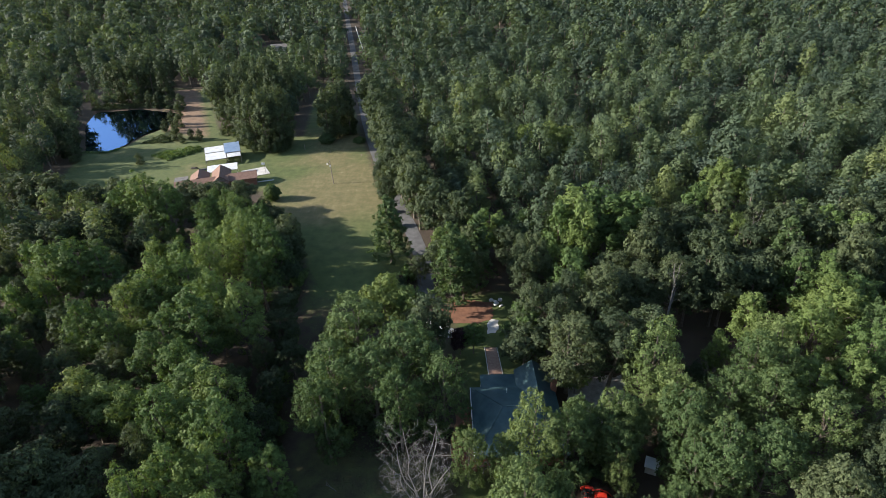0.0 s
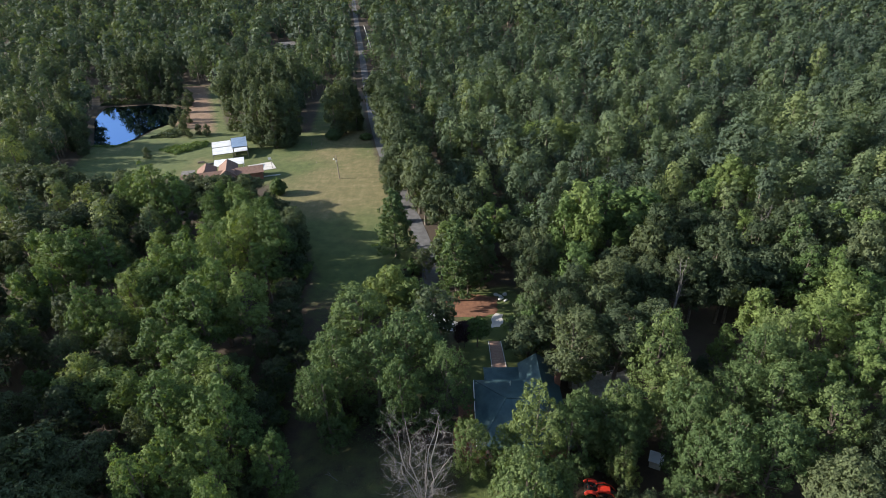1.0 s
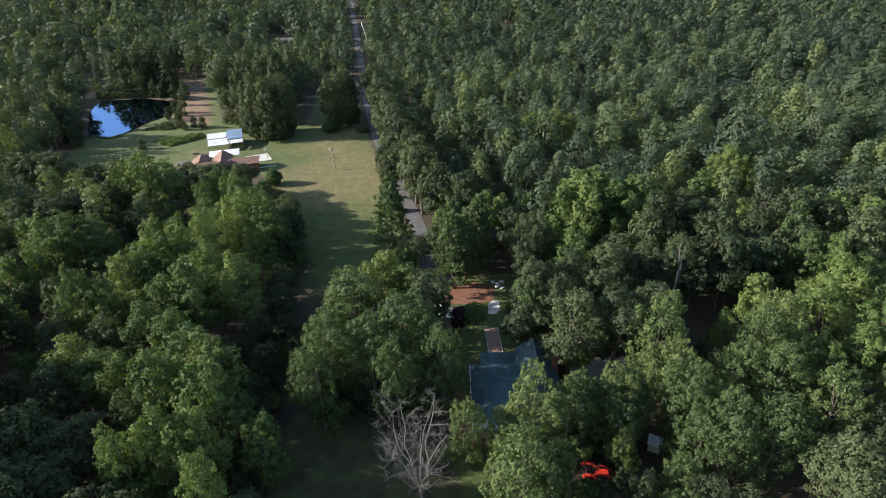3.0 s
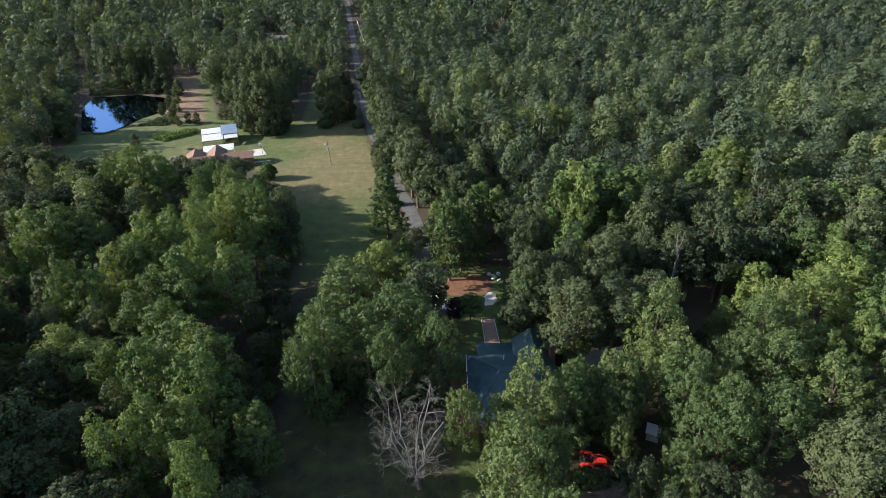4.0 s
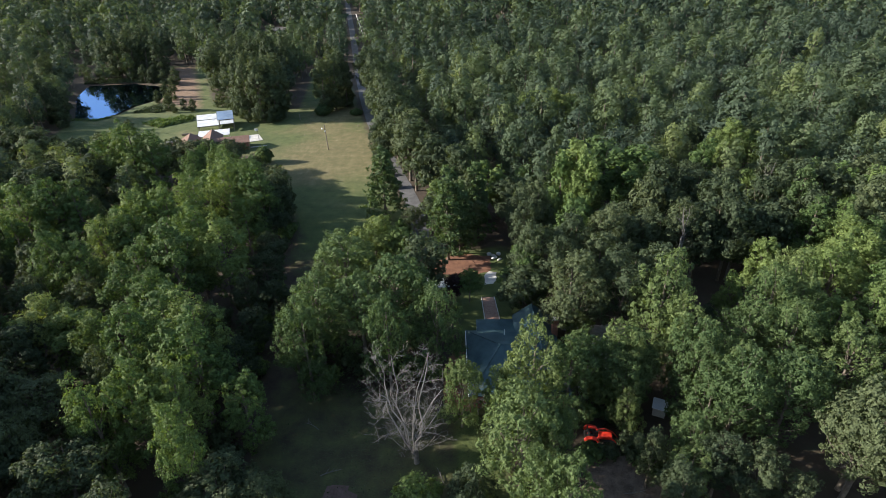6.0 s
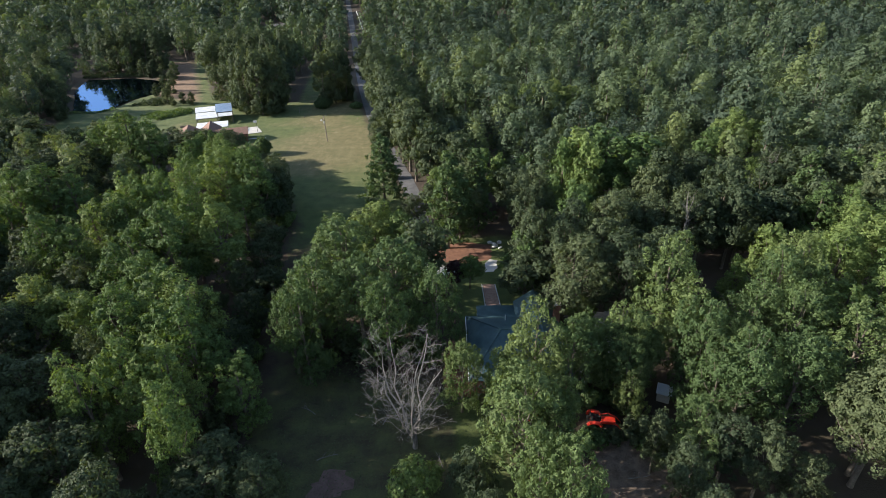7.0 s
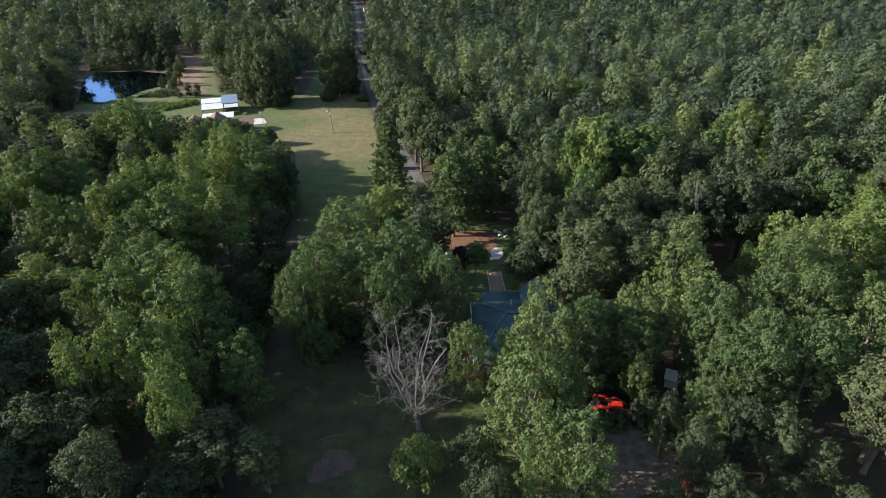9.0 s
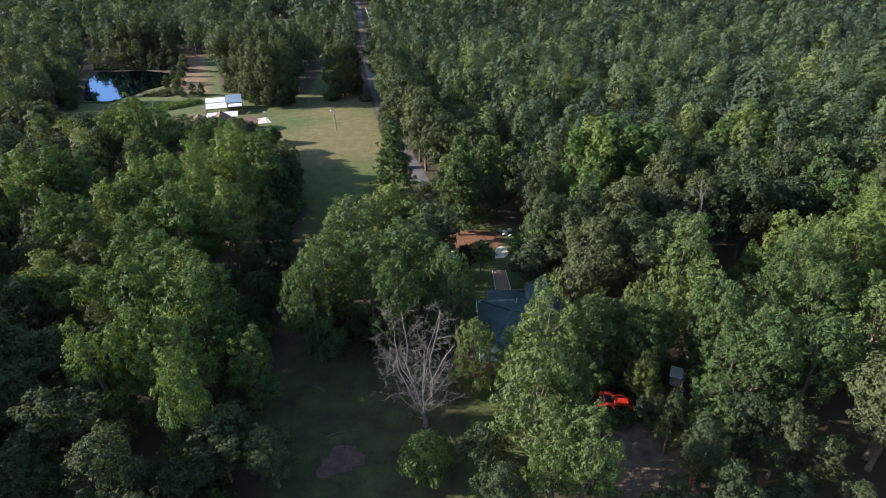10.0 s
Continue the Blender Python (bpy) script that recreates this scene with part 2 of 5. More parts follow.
def ribbon(name, line, width, lift, m, wobble=0.0, step=3.0):
    """A strip of road that follows the land."""
    pts = []
    for (ax, ay), (bx, by) in zip(line, line[1:]):
        k = max(1, int(math.hypot(bx - ax, by - ay) / step))
        pts += [(ax + (bx - ax) * i / k, ay + (by - ay) * i / k) for i in range(k)]
    pts = np.array(pts + [line[-1]])
    for _ in range(6):
        pts[1:-1] = (pts[:-2] + 2 * pts[1:-1] + pts[2:]) / 4
    t = np.gradient(pts, axis=0)
    t /= np.linalg.norm(t, axis=1)[:, None]
    side = np.stack([t[:, 1], -t[:, 0]], 1)
    verts, faces = [], []
    rng = np.random.default_rng(5)
    for i, (p, s) in enumerate(zip(pts, side)):
        w0, w1 = width / 2 + wobble * rng.uniform(-1, 1), width / 2 + wobble * rng.uniform(-1, 1)
        for off in (-w0, -w0 * 0.4, w1 * 0.4, w1):
            q = p + s * off
            verts.append((q[0], q[1], float(ground_z(*q)) + lift))
        if i:
            faces += [(4 * i - 4 + k, 4 * i - 3 + k, 4 * i + 1 + k, 4 * i + k) for k in range(3)]
    return new(name, pydata(name, verts, faces, m, True))


def patch(name, poly, lift, m, ragged=0.3, step=0.8):
    """A flat area with an uneven edge."""
    rng = np.random.default_rng(len(poly))
    edge = []
    for (ax, ay), (bx, by) in zip(poly, poly[1:] + poly[:1]):
        k = max(1, int(math.hypot(bx - ax, by - ay) / step))
        for i in range(k):
            edge.append((ax + (bx - ax) * i / k + rng.uniform(-ragged, ragged), ay + (by - ay) * i / k + rng.uniform(-ragged, ragged)))
    bm = bmesh.new()
    vs = [bm.verts.new((x, y, float(ground_z(x, y)) + lift)) for x, y in edge]
    bmesh.ops.triangulate(bm, faces=[bm.faces.new(vs)])
    bmesh.ops.recalc_face_normals(bm, faces=bm.faces)
    me = bpy.data.meshes.new(name)
    bm.to_mesh(me)
    bm.free()
    me.materials.append(m)
    return new(name, me)


tagged(ribbon("road", ROAD, 3.9, 0.05, asphalt, 0.12), "narrow grey asphalt country road between the trees", "road", kind="structure")
tagged(ribbon("road_verge", [(x + 3.2, y) for x, y in ROAD[4:7]], 2.6, 0.03, gravel, 0.5), "pale gravel verge beside the asphalt road", "verge", kind="structure")

water, wnodes, wlinks, ws = material("water", 0.6)
ws.inputs["Base Color"].default_value, ws.inputs["Specular IOR Level"].default_value = (0.010, 0.015, 0.013, 1), 0.0
ripple = noise_node(wnodes, wlinks, 1.2, 3.0)
shine = wnodes.new("ShaderNodeBsdfGlossy")
# Gloss tinted blue, so the reflected sky's blue is painted in.
shine.inputs["Color"].default_value, shine.inputs["Roughness"].default_value = (0.20, 0.31, 0.56, 1), 0.03
waves = wnodes.new("ShaderNodeBump")
waves.inputs["Strength"].default_value, waves.inputs["Distance"].default_value = 0.05, 0.02
wlinks.new(ripple.outputs[0], waves.inputs["Height"])
wlinks.new(waves.outputs[0], shine.inputs["Normal"])
film_ = wnodes.new("ShaderNodeFresnel")
film_.inputs["IOR"].default_value = 1.33
surface = wnodes.new("ShaderNodeMixShader")
wlinks.new(film_.outputs[0], surface.inputs[0])
wlinks.new(ws.outputs[0], surface.inputs[1])
wlinks.new(shine.outputs[0], surface.inputs[2])
wlinks.new(surface.outputs[0], wnodes["Material Output"].inputs["Surface"])
tagged(patch("pond", POND, -0.35, water, 0.4), "still dark pond water reflecting sky and trees", "water", kind="structure")


soil_bare = plain("bare_soil", (0.07, 0.050, 0.036), (0.21, 0.155, 0.115), 0.8, 0.95, 0, 0.5, 6.0)
clay = plain("reddish_clay", (0.085, 0.052, 0.042), (0.17, 0.11, 0.092), 0.9, 0.95, 0, 0.5, 6.0)
brick_paving = plain("brick_paving", (0.28, 0.165, 0.120), (0.44, 0.29, 0.215), 2.0, 0.9, 0, 0.3, 9.0)
tagged(patch("planting_bed", [(-4, 91.5), (-2, 98), (3, 99.5), (8.6, 98), (8.2, 92.5), (4.5, 90.6)], 0.03, straw), "bed of reddish-brown pine straw under pine trees", "planting bed", kind="structure")
tagged(patch("driveway", [(-7, 90.5), (-6.4, 93.5), (-3.4, 91.6), (0.6, 88.6), (1.6, 86), (-2.5, 86.4)], 0.036, concrete, 0.1), "pale concrete driveway end beside the pine straw bed", "driveway", kind="structure")
tagged(patch("concrete_path", [(6.6, 87.2), (6.7, 90.6), (8.0, 92.0), (9.2, 91.6), (9.0, 88.8), (8.2, 87.4)], 0.042, concrete, 0.18), "bleached concrete path across the yard", "path", kind="structure")
tagged(patch("gravel_lot", DRIVE, 0.03, gravel, 0.5), "shaded grey gravel parking area beside the house", "parking area", kind="structure")
tagged(patch("bare_yard", WORKYARD, 0.03, soil_bare, 0.7), "bare trodden soil yard with leaf litter", "yard", kind="structure")
tagged(patch("bare_patch", [(-16.2, 38.6), (-16.6, 41), (-14.6, 42.2), (-12.0, 42.4), (-11.4, 40.6), (-13.5, 38.5)], 0.03, clay, 0.6), "patch of bare reddish soil in the lawn", "soil", kind="structure")
tagged(patch("house_surround", [(-0.5, 54.5), (-1.2, 60), (0, 67.5), (2.6, 67.5), (2.6, 54.5)], 0.03, straw, 0.35), "reddish leaf mulch along the house wall", "mulch", kind="structure")
# ---- trees: shapes ----


def ball(level):
    bm = bmesh.new()
    bmesh.ops.create_icosphere(bm, subdivisions=level, radius=1)
    v = np.array([p.co for p in bm.verts])
    f = np.array([[p.index for p in g.verts] for g in bm.faces])
    bm.free()
    return v, f


BALLS = {1: ball(1), 2: ball(2)}


class Shape:
    """Points, quads and triangles that grow piece by piece."""

    def __init__(self):
        self.v, self.q, self.t, self.n = [], [], [], 0

    def add(self, v, q=(), t=()):
        v = np.asarray(v, float)
        if len(q):
            self.q.append(np.asarray(q, int) + self.n)
        if len(t):
            self.t.append(np.asarray(t, int) + self.n)
        self.v.append(v)
        self.n += len(v)

    def arrays(self):
        e = np.zeros((0, 3))
        return (np.concatenate(self.v) if self.v else e, np.concatenate(self.q) if self.q else np.zeros((0, 4), int), np.concatenate(self.t) if self.t else np.zeros((0, 3), int))


def array_mesh(name, v, q, t, m, smooth_shade=False, **fields):
    """A mesh straight from arrays of points, quads and triangles."""
    me = bpy.data.meshes.new(name)
    loops = np.concatenate([np.asarray(q).ravel(), np.asarray(t).ravel()]).astype(np.int32)
    starts = np.concatenate([np.arange(len(q)) * 4, 4 * len(q) + np.arange(len(t)) * 3]).astype(np.int32)
    me.vertices.add(len(v))
    me.vertices.foreach_set("co", np.asarray(v, np.float32).ravel())
    me.loops.add(len(loops))
    me.loops.foreach_set("vertex_index", loops)
    me.polygons.add(len(starts))
    me.polygons.foreach_set("loop_start", starts)
    if smooth_shade:
        me.polygons.foreach_set("use_smooth", np.ones(len(starts), bool))
    for key, values in fields.items():
        add_field(me, key, values)
    me.materials.append(m)
    me.update(calc_edges=True)
    me.validate()
    return me


def unit(v):
    return v / np.maximum(np.linalg.norm(v, axis=-1, keepdims=True), 1e-9)


def sprays(shape, rng, at, out, size, long=1.7, droop=0.5, wild=0.42):
    """Leaf sprays: one pointed blade each, at the points given."""
    k = len(at)
    normal = unit(out + rng.normal(0, wild, (k, 3)))
    axis = rng.normal(0, 1, (k, 3)) - np.array([0, 0, droop * 2])
    axis = unit(axis - normal * (axis * normal).sum(1)[:, None])
    side = np.cross(normal, axis)
    s = size * rng.uniform(0.6, 1.35, (k, 1))
    tip, w = axis * s * long, side * s * 0.5
    v = np.stack([at - tip * 0.4 + w, at - tip * 0.4 - w, at + tip * 0.6], 1).reshape(-1, 3)
    shape.add(v, t=np.arange(3 * k).reshape(-1, 3))


def lobe(shape, rng, c, r, out, count, size, core=1, flat=0.85, tuft=9, loose=0.42, **kind):
    """One rounded bough of foliage round c, that faces the way out: tufts of sprays over a denser inside."""
    tufts = max(1, count // tuft)
    d = unit(unit(rng.normal(0, 1, (tufts, 3))) + np.asarray(out) * 0.55)
    rough = 1 + 0.2 * np.sin(d @ np.array([5.1, 3.3, 4.2]) + rng.uniform(0, 6))
    heart = c + d * r * rough[:, None] * rng.uniform(0.85, 1.12, (tufts, 1)) * np.array([1, 1, flat])
    at = np.repeat(heart, tuft, 0) + rng.normal(0, loose * r * 0.45, (tufts * tuft, 3)) * np.array([1, 1, 0.8])
    sprays(shape, rng, at, unit(np.repeat(d, tuft, 0) * 0.8 + unit(at - c) * 0.3 + unit(at - np.repeat(heart, tuft, 0)) * 0.4), size, **kind)
    if core:
        v, f = BALLS[core]
        v = v * (1 + rng.normal(0, 0.1, (len(v), 1))) * r * 0.7 * np.array([1, 1, flat])
        shape.add(v + c, t=f)


def tube(shape, path, radii, sides=6):
    path = np.asarray(path, float)
    tang = unit(np.gradient(path, axis=0))
    ref = np.array([0.31, 0.95, 0.05])
    u = unit(np.cross(tang, ref))
    w = np.cross(tang, u)
    a = np.arange(sides) * 2 * np.pi / sides
    ring = u[:, None] * np.cos(a)[None, :, None] + w[:, None] * np.sin(a)[None, :, None]
    v = path[:, None] + ring * np.asarray(radii, float)[:, None, None]
    k = len(path)
    q = [(i * sides + j, i * sides + (j + 1) % sides, (i + 1) * sides + (j + 1) % sides, (i + 1) * sides + j) for i in range(k - 1) for j in range(sides)]
    shape.add(v.reshape(-1, 3), q)


def limb(shape, rng, a, b_, r0, r1, bend=0.12, steps=4, sides=5):
    a, b_ = np.asarray(a, float), np.asarray(b_, float)
    u = np.linspace(0, 1, steps + 1)[:, None]
    length = np.linalg.norm(b_ - a)
    path = a + (b_ - a) * u + np.sin(u * np.pi) * rng.normal(0, bend * length, 3) * 0.6
    path[1:-1] += rng.normal(0, bend * length * 0.15, (steps - 1, 3))
    tube(shape, path, np.linspace(r0, r1, steps + 1), sides)
    return path


def domes_of(rng, height, spread, low, subs, crest, top):
    """The big boughs of a crown, as rounded domes of different height round a main one: (middle, half axes)."""
    base = height * low
    tall = height - base
    mid = np.array([0, 0, base + tall * 0.5])
    domes = [(mid, np.array([spread * 0.70, spread * 0.70, tall * 0.46]))]
    start = rng.uniform(0, 6.283)
    for i in range(subs):
        a = start + (i + rng.uniform(-0.28, 0.28)) * 2 * math.pi / subs
        wide = spread * rng.uniform(0.36, 0.52)
        up = base + tall * rng.uniform(*crest)
        high = min(wide * rng.uniform(1.0, 1.6), (up - base) * 0.5)
        out = spread * rng.uniform(0.44, 0.62) * (1 if up < base + 0.7 * tall else top)
        domes.append((np.array([math.cos(a) * out, math.sin(a) * out, up - high]), np.array([wide, wide, high])))
    off = rng.normal(0, 0.10 * spread, 2)
    domes.append((np.array([off[0], off[1], height - 0.21 * tall]), np.array([spread * 0.46 * top, spread * 0.46 * top, tall * 0.21])))
    return domes


def clump_spots(rng, domes, count, gap, below=-0.75):
    """Places for leaf clumps on the outside of the domes, kept apart, with the way each faces."""
    area = np.array([r[0] * (r[0] + r[2]) for _, r in domes])
    share = rng.choice(len(domes), count * 9, p=area / area.sum())
    mids, axes = np.array([c for c, _ in domes]), np.array([r for _, r in domes])
    d = unit(rng.normal(0, 1, (len(share), 3)) + np.array([0, 0, 0.12]))
    p = mids[share] + d * axes[share] * rng.uniform(0.72, 1.06, (len(share), 1))
    depth = np.linalg.norm((p[:, None] - mids[None]) / axes[None], axis=2)
    depth[np.arange(len(share)), share] = 9
    good = (depth.min(1) > 0.8) & (d[:, 2] > below)
    p, out = p[good], unit(d / axes[share])[good]
    kept = []
    for i in range(len(p)):
        if len(kept) >= count:
            break
        if not kept or ((p[kept] - p[i]) ** 2).sum(1).min() > gap * gap:
            kept.append(i)
    return p[kept], out[kept]


def foliage(shape, rng, p, out, r, leaves, size, droop, long, wild, flat, stray=0.08, whole=0.25):
    """Leaf clumps at p that face out: small blades over the outer side of each, with a few stray tips."""
    k = len(p)
    rr = np.repeat(r, leaves)[:, None]
    o = np.repeat(out, leaves, 0)
    c = np.repeat(p - out * r[:, None] * 0.55, leaves, 0)
    d = unit(rng.normal(0, 1, (k * leaves, 3)) + o * 0.85 + np.array([0, 0, 0.40]))
    shoot = np.repeat(unit(out * 0.7 + rng.normal(0, 0.45, (k, 3)) + np.array([0, 0, 0.55])), leaves, 0)
    d = np.where(rng.random((k * leaves, 1)) < 0.3, unit(d * 0.35 + shoot) * 1.22, d)
    far = rng.uniform(0.70, 1.08, (k * leaves, 1)) + (rng.random((k * leaves, 1)) < stray) * rng.uniform(0.1, 0.4, (k * leaves, 1))
    wob = 1 + 0.16 * np.sin((d * np.array([4.1, 5.3, 3.7])).sum(1, keepdims=True) * 1.6 + np.repeat(rng.uniform(0, 6, k), leaves)[:, None])
    at = c + d * rr * far * wob * np.array([1, 1, flat])
    sprays(shape, rng, at, unit(d * (1 - whole) + o * whole + np.array([0, 0, 0.12])), size, long, droop, wild)


def inner_leaves(shape, rng, domes, count, size):
    """Shaded leaves inside the crown, that close it to the eye."""
    pick = rng.integers(len(domes), size=count)
    d = unit(rng.normal(0, 1, (count, 3)))
    at = np.array([c for c, _ in domes])[pick] + d * np.array([r for _, r in domes])[pick] * rng.uniform(0.35, 0.72, (count, 1))
    sprays(shape, rng, at, d, size, 1.2, 0.2, 0.4)


def hardwood(seed, height=17.0, spread=4.6, low=0.14, clumps=84, leaves=84, size=0.26, subs=5, crest=(0.45, 0.9), top=0.85, clump=(0.15, 0.25), droop=0.2, long=1.6, wild=0.34, flat=0.85, fill=700, limbs=12, sides=7, stray=0.08, whole=0.25):
    """A broadleaved tree: (wood, leaves) as shapes, standing at the origin. Boughs of different height carry clumps of leaves with gaps between them."""
    rng = np.random.default_rng(seed)
    wood, green_ = Shape(), Shape()
    lean = rng.normal(0, 0.35, 2)
    path = [(0, 0, -0.4), (0, 0, 0.5), (lean[0] * 0.3, lean[1] * 0.3, height * 0.3), (lean[0], lean[1], height * 0.6), (lean[0] * 1.3, lean[1] * 1.3, height * 0.86)]
    tube(wood, path, [height * 0.026, height * 0.019, height * 0.015, height * 0.009, height * 0.003], sides)
    domes = domes_of(rng, height, spread, low, subs, crest, top)
    mean = spread * (clump[0] + clump[1]) / 2
    p, out = clump_spots(rng, domes, clumps, mean * 1.12)
    r = spread * rng.uniform(*clump, len(p))
    foliage(green_, rng, p, out, r, leaves, size, droop, long, wild, flat, stray, whole)
    inner_leaves(green_, rng, domes, int(fill * 1.5), size * 1.8)
    for i in range(0, min(limbs, len(p))):
        limb(wood, rng, (lean[0] * 0.5, lean[1] * 0.5, max(height * low * 0.8, p[i][2] * 0.6)), p[i] - out[i] * r[i] * 0.3, height * 0.006, height * 0.0015, 0.1, 3, 4)
    return wood, green_


def distant(seed, height, spread, clumps, leaves, size, fill, top=0.85, low=0.06):
    """A broadleaved tree for woods far off: fewer clumps, a plain trunk."""
    wood, green_ = hardwood(seed, height, spread, low, clumps, leaves, size, 3, (0.28, 0.85), top, (0.22, 0.36), -0.7, 1.2, 0.22, 0.9, fill, 0, 3, 0.04, 0.6)
    return wood.arrays(), green_.arrays()


def pine(seed, height=20.0, spread=3.9, low=0.15, tiers=15, count=84, size=0.34, sides=7):
    """A pine: a straight trunk with whorls of tufted boughs, open between them."""
    rng = np.random.default_rng(seed)
    wood, green_ = Shape(), Shape()
    tube(wood, [(0, 0, -0.4), (0, 0, 0.5), (0.1, 0, height * 0.5), (0.15, 0.1, height * 0.97)], [height * 0.02, height * 0.015, height * 0.010, 0.03], sides)
    for k in range(tiers):
        u = k / (tiers - 1)
        z = height * (low + (0.96 - low) * u)
        wide = spread * (1 - u) ** 0.7 * (0.75 + 0.25 * math.sin(k * 2.1)) + 0.5
        for j in range(5 if u < 0.8 else 3):
            a = k * 1.1 + j * 2 * math.pi / 5 + rng.uniform(-0.3, 0.3)
            end = np.array([math.cos(a) * wide, math.sin(a) * wide, z + rng.uniform(-0.3, 0.5)])
            limb(wood, rng, (0.1, 0, z - 0.25 * wide), end, 0.055, 0.02, 0.06, 2, 3)
            for g in (0.62, 1.0):
                lobe(green_, rng, np.array([0, 0, z]) * (1 - g) + end * g, 0.75 + 0.25 * wide * 0.4, (math.cos(a), math.sin(a), 0.6), count // 2, size, 0, 0.6, long=2.3, droop=0.1, wild=0.9)
    lobe(green_, rng, np.array([0.15, 0.1, height]), 0.7, (0, 0, 1), count, size, 0, 1.3, long=2.2, droop=-0.2)
    return wood, green_


def cedar(seed, height=4.5, spread=2.0, count=1500, size=0.32):
    """A dense evergreen, egg-shaped to the ground."""
    rng = np.random.default_rng(seed)
    wood, green_ = Shape(), Shape()
    tube(wood, [(0, 0, -0.2), (0, 0, height * 0.3), (0, 0, height * 0.8)], [0.16, 0.12, 0.04], 6)
    d = unit(rng.normal(0, 1, (count, 3)))
    z = d[:, 2:3]
    prof = np.array([spread, spread, height * 0.5]) * np.concatenate([1 - 0.35 * np.maximum(z, 0), 1 - 0.35 * np.maximum(z, 0), np.ones_like(z)], 1)
    knobs = 1 + 0.14 * np.sin(d @ np.array([9, 4, 7.0])) * np.cos(d @ np.array([-5, 8, 6.0]))
    at = d * prof * knobs[:, None] * rng.uniform(0.86, 1.06, (count, 1)) + np.array([0, 0, height * 0.5])
    sprays(green_, rng, at, d, size, 1.6, -0.5, 0.6)
    v, f = BALLS[2]
    green_.add(v * np.array([spread * 0.78, spread * 0.78, height * 0.42]) + np.array([0, 0, height * 0.5]), t=f)
    return wood, green_


def tree_thing(name, shapes, leaves, label, category, group=""):
    """A tree as a thing: an Empty with its trunk and its crown."""
    root = tagged(new(name), label, category, group)
    for part_name, shape, m, sm in (("trunk", shapes[0], bark, True), ("crown", shapes[1], leaves, False)):
        ob = new(part_name, array_mesh(part_name, *shape.arrays(), m, sm))
        ob.parent = root
    return root


def stand(x, y, turn=0.0, size=1.0, tall=1.0):
    return pose(x, y, float(ground_z(x, y)), 0, 0, turn) @ Matrix.Diagonal((size, size, size * tall, 1))


PROTO = {}


def proto(kind, name, shapes, leaves, label, category="tree", group="woodland trees"):
    root = tree_thing(name, shapes, leaves, label, category, group)
    PROTO.setdefault(kind, []).append([root, False])


def plant(kind, i, x, y, turn, size, tall=1.0, label=""):
    """Stands a tree of that kind: the first use takes the tree itself, each later one a copy."""
    slot = PROTO[kind][i % len(PROTO[kind])]
    if not slot[1]:
        slot[1], ob = True, slot[0]
        ob.matrix_basis = stand(x, y, turn, size, tall)
    else:
        ob = copy_thing(slot[0], Matrix())
        ob.matrix_basis = stand(x, y, turn, size, tall)
    if label:
        tagged(ob, label)
    return ob


for i in range(3):
    proto("oak", "oak_tree", hardwood(11 + i, 17, 5.1, 0.10, 96, 84, 0.22, clump=(0.12, 0.22), top=1.0, crest=(0.5, 0.9)), leaf_oak, "dark green oak tree with a rounded leafy crown")
    proto("gum", "sweetgum_tree", hardwood(21 + i, 19.5, 4.7, 0.06, 106, 80, 0.22, 6, (0.35, 0.92), 0.72, (0.10, 0.20), -0.5, 1.5, 0.36, 1.0, stray=0.14), leaf_gum, "bright green sweetgum tree with a tall ragged crown")
    proto("oak_b", "oak_tree", hardwood(31 + i, 17, 5.0, 0.10, 58, 62, 0.36, top=1.0, crest=(0.5, 0.92), clump=(0.17, 0.28), fill=420, limbs=6), leaf_oak, "dark green oak tree in dense woodland")
    proto("gum_b", "sweetgum_tree", hardwood(41 + i, 18, 4.6, 0.08, 60, 62, 0.35, 5, (0.4, 0.92), 0.75, (0.16, 0.27), -0.4, 1.5, 0.36, 1.0, 420, 6), leaf_gum, "fresh green sweetgum tree in dense woodland")
    proto("pecan", "pecan_tree", hardwood(51 + i, 17.8, 5.8, 0.08, 124, 72, 0.20, 7, (0.35, 0.95), 0.9, (0.08, 0.165), 0.35, 1.9, 0.42, 1.0, 700, 14, stray=0.16), leaf_pecan, "tall pecan tree with open feathery green foliage")
for i in range(2):
    proto("pale", "tulip_tree", hardwood(61 + i, 17, 4.5, 0.10, 96, 80, 0.22, 5, (0.4, 0.92), 0.85, (0.12, 0.21), -0.2, 1.5, 0.36, 0.95), leaf_pale, "yellow-green tulip tree with a light crown")
    proto("dense", "magnolia_tree", hardwood(91 + i, 20, 5.2, 0.0, 78, 52, 0.42, 9, (0.16, 0.88), 0.75, (0.18, 0.28), 0.0, 1.5, 0.34, 1.0, 500, 4), leaf_oak, "tall dense dark evergreen tree, leafy to the ground")
    proto("pine", "pine_tree", pine(71 + i), leaf_pine, "tall slender pine tree with open tufted boughs")

# ---- trees: the woods round the clearings ----


def free(x, y, margin):
    x, y = np.asarray(x, float), np.asarray(y, float)
    ok = (signed(CLEARING, x, y) < -margin) & (signed(POND, x, y) < -margin - 0.5) & (signed(YARD, x, y) < -margin) & (signed(DRIVE, x, y) < -1.0) & (signed(WORKYARD, x, y) < -1.0) & (signed(DIRT, x, y) < -margin)
    return ok & (signed(FAR_YARD, x, y) < -1) & (signed(FAR_LAWN, x, y) < -1) & (reach(ROAD, x, y) > np.where(y > 378, 4.6, np.where(y > 245, 3.2, 2.6)) + margin)


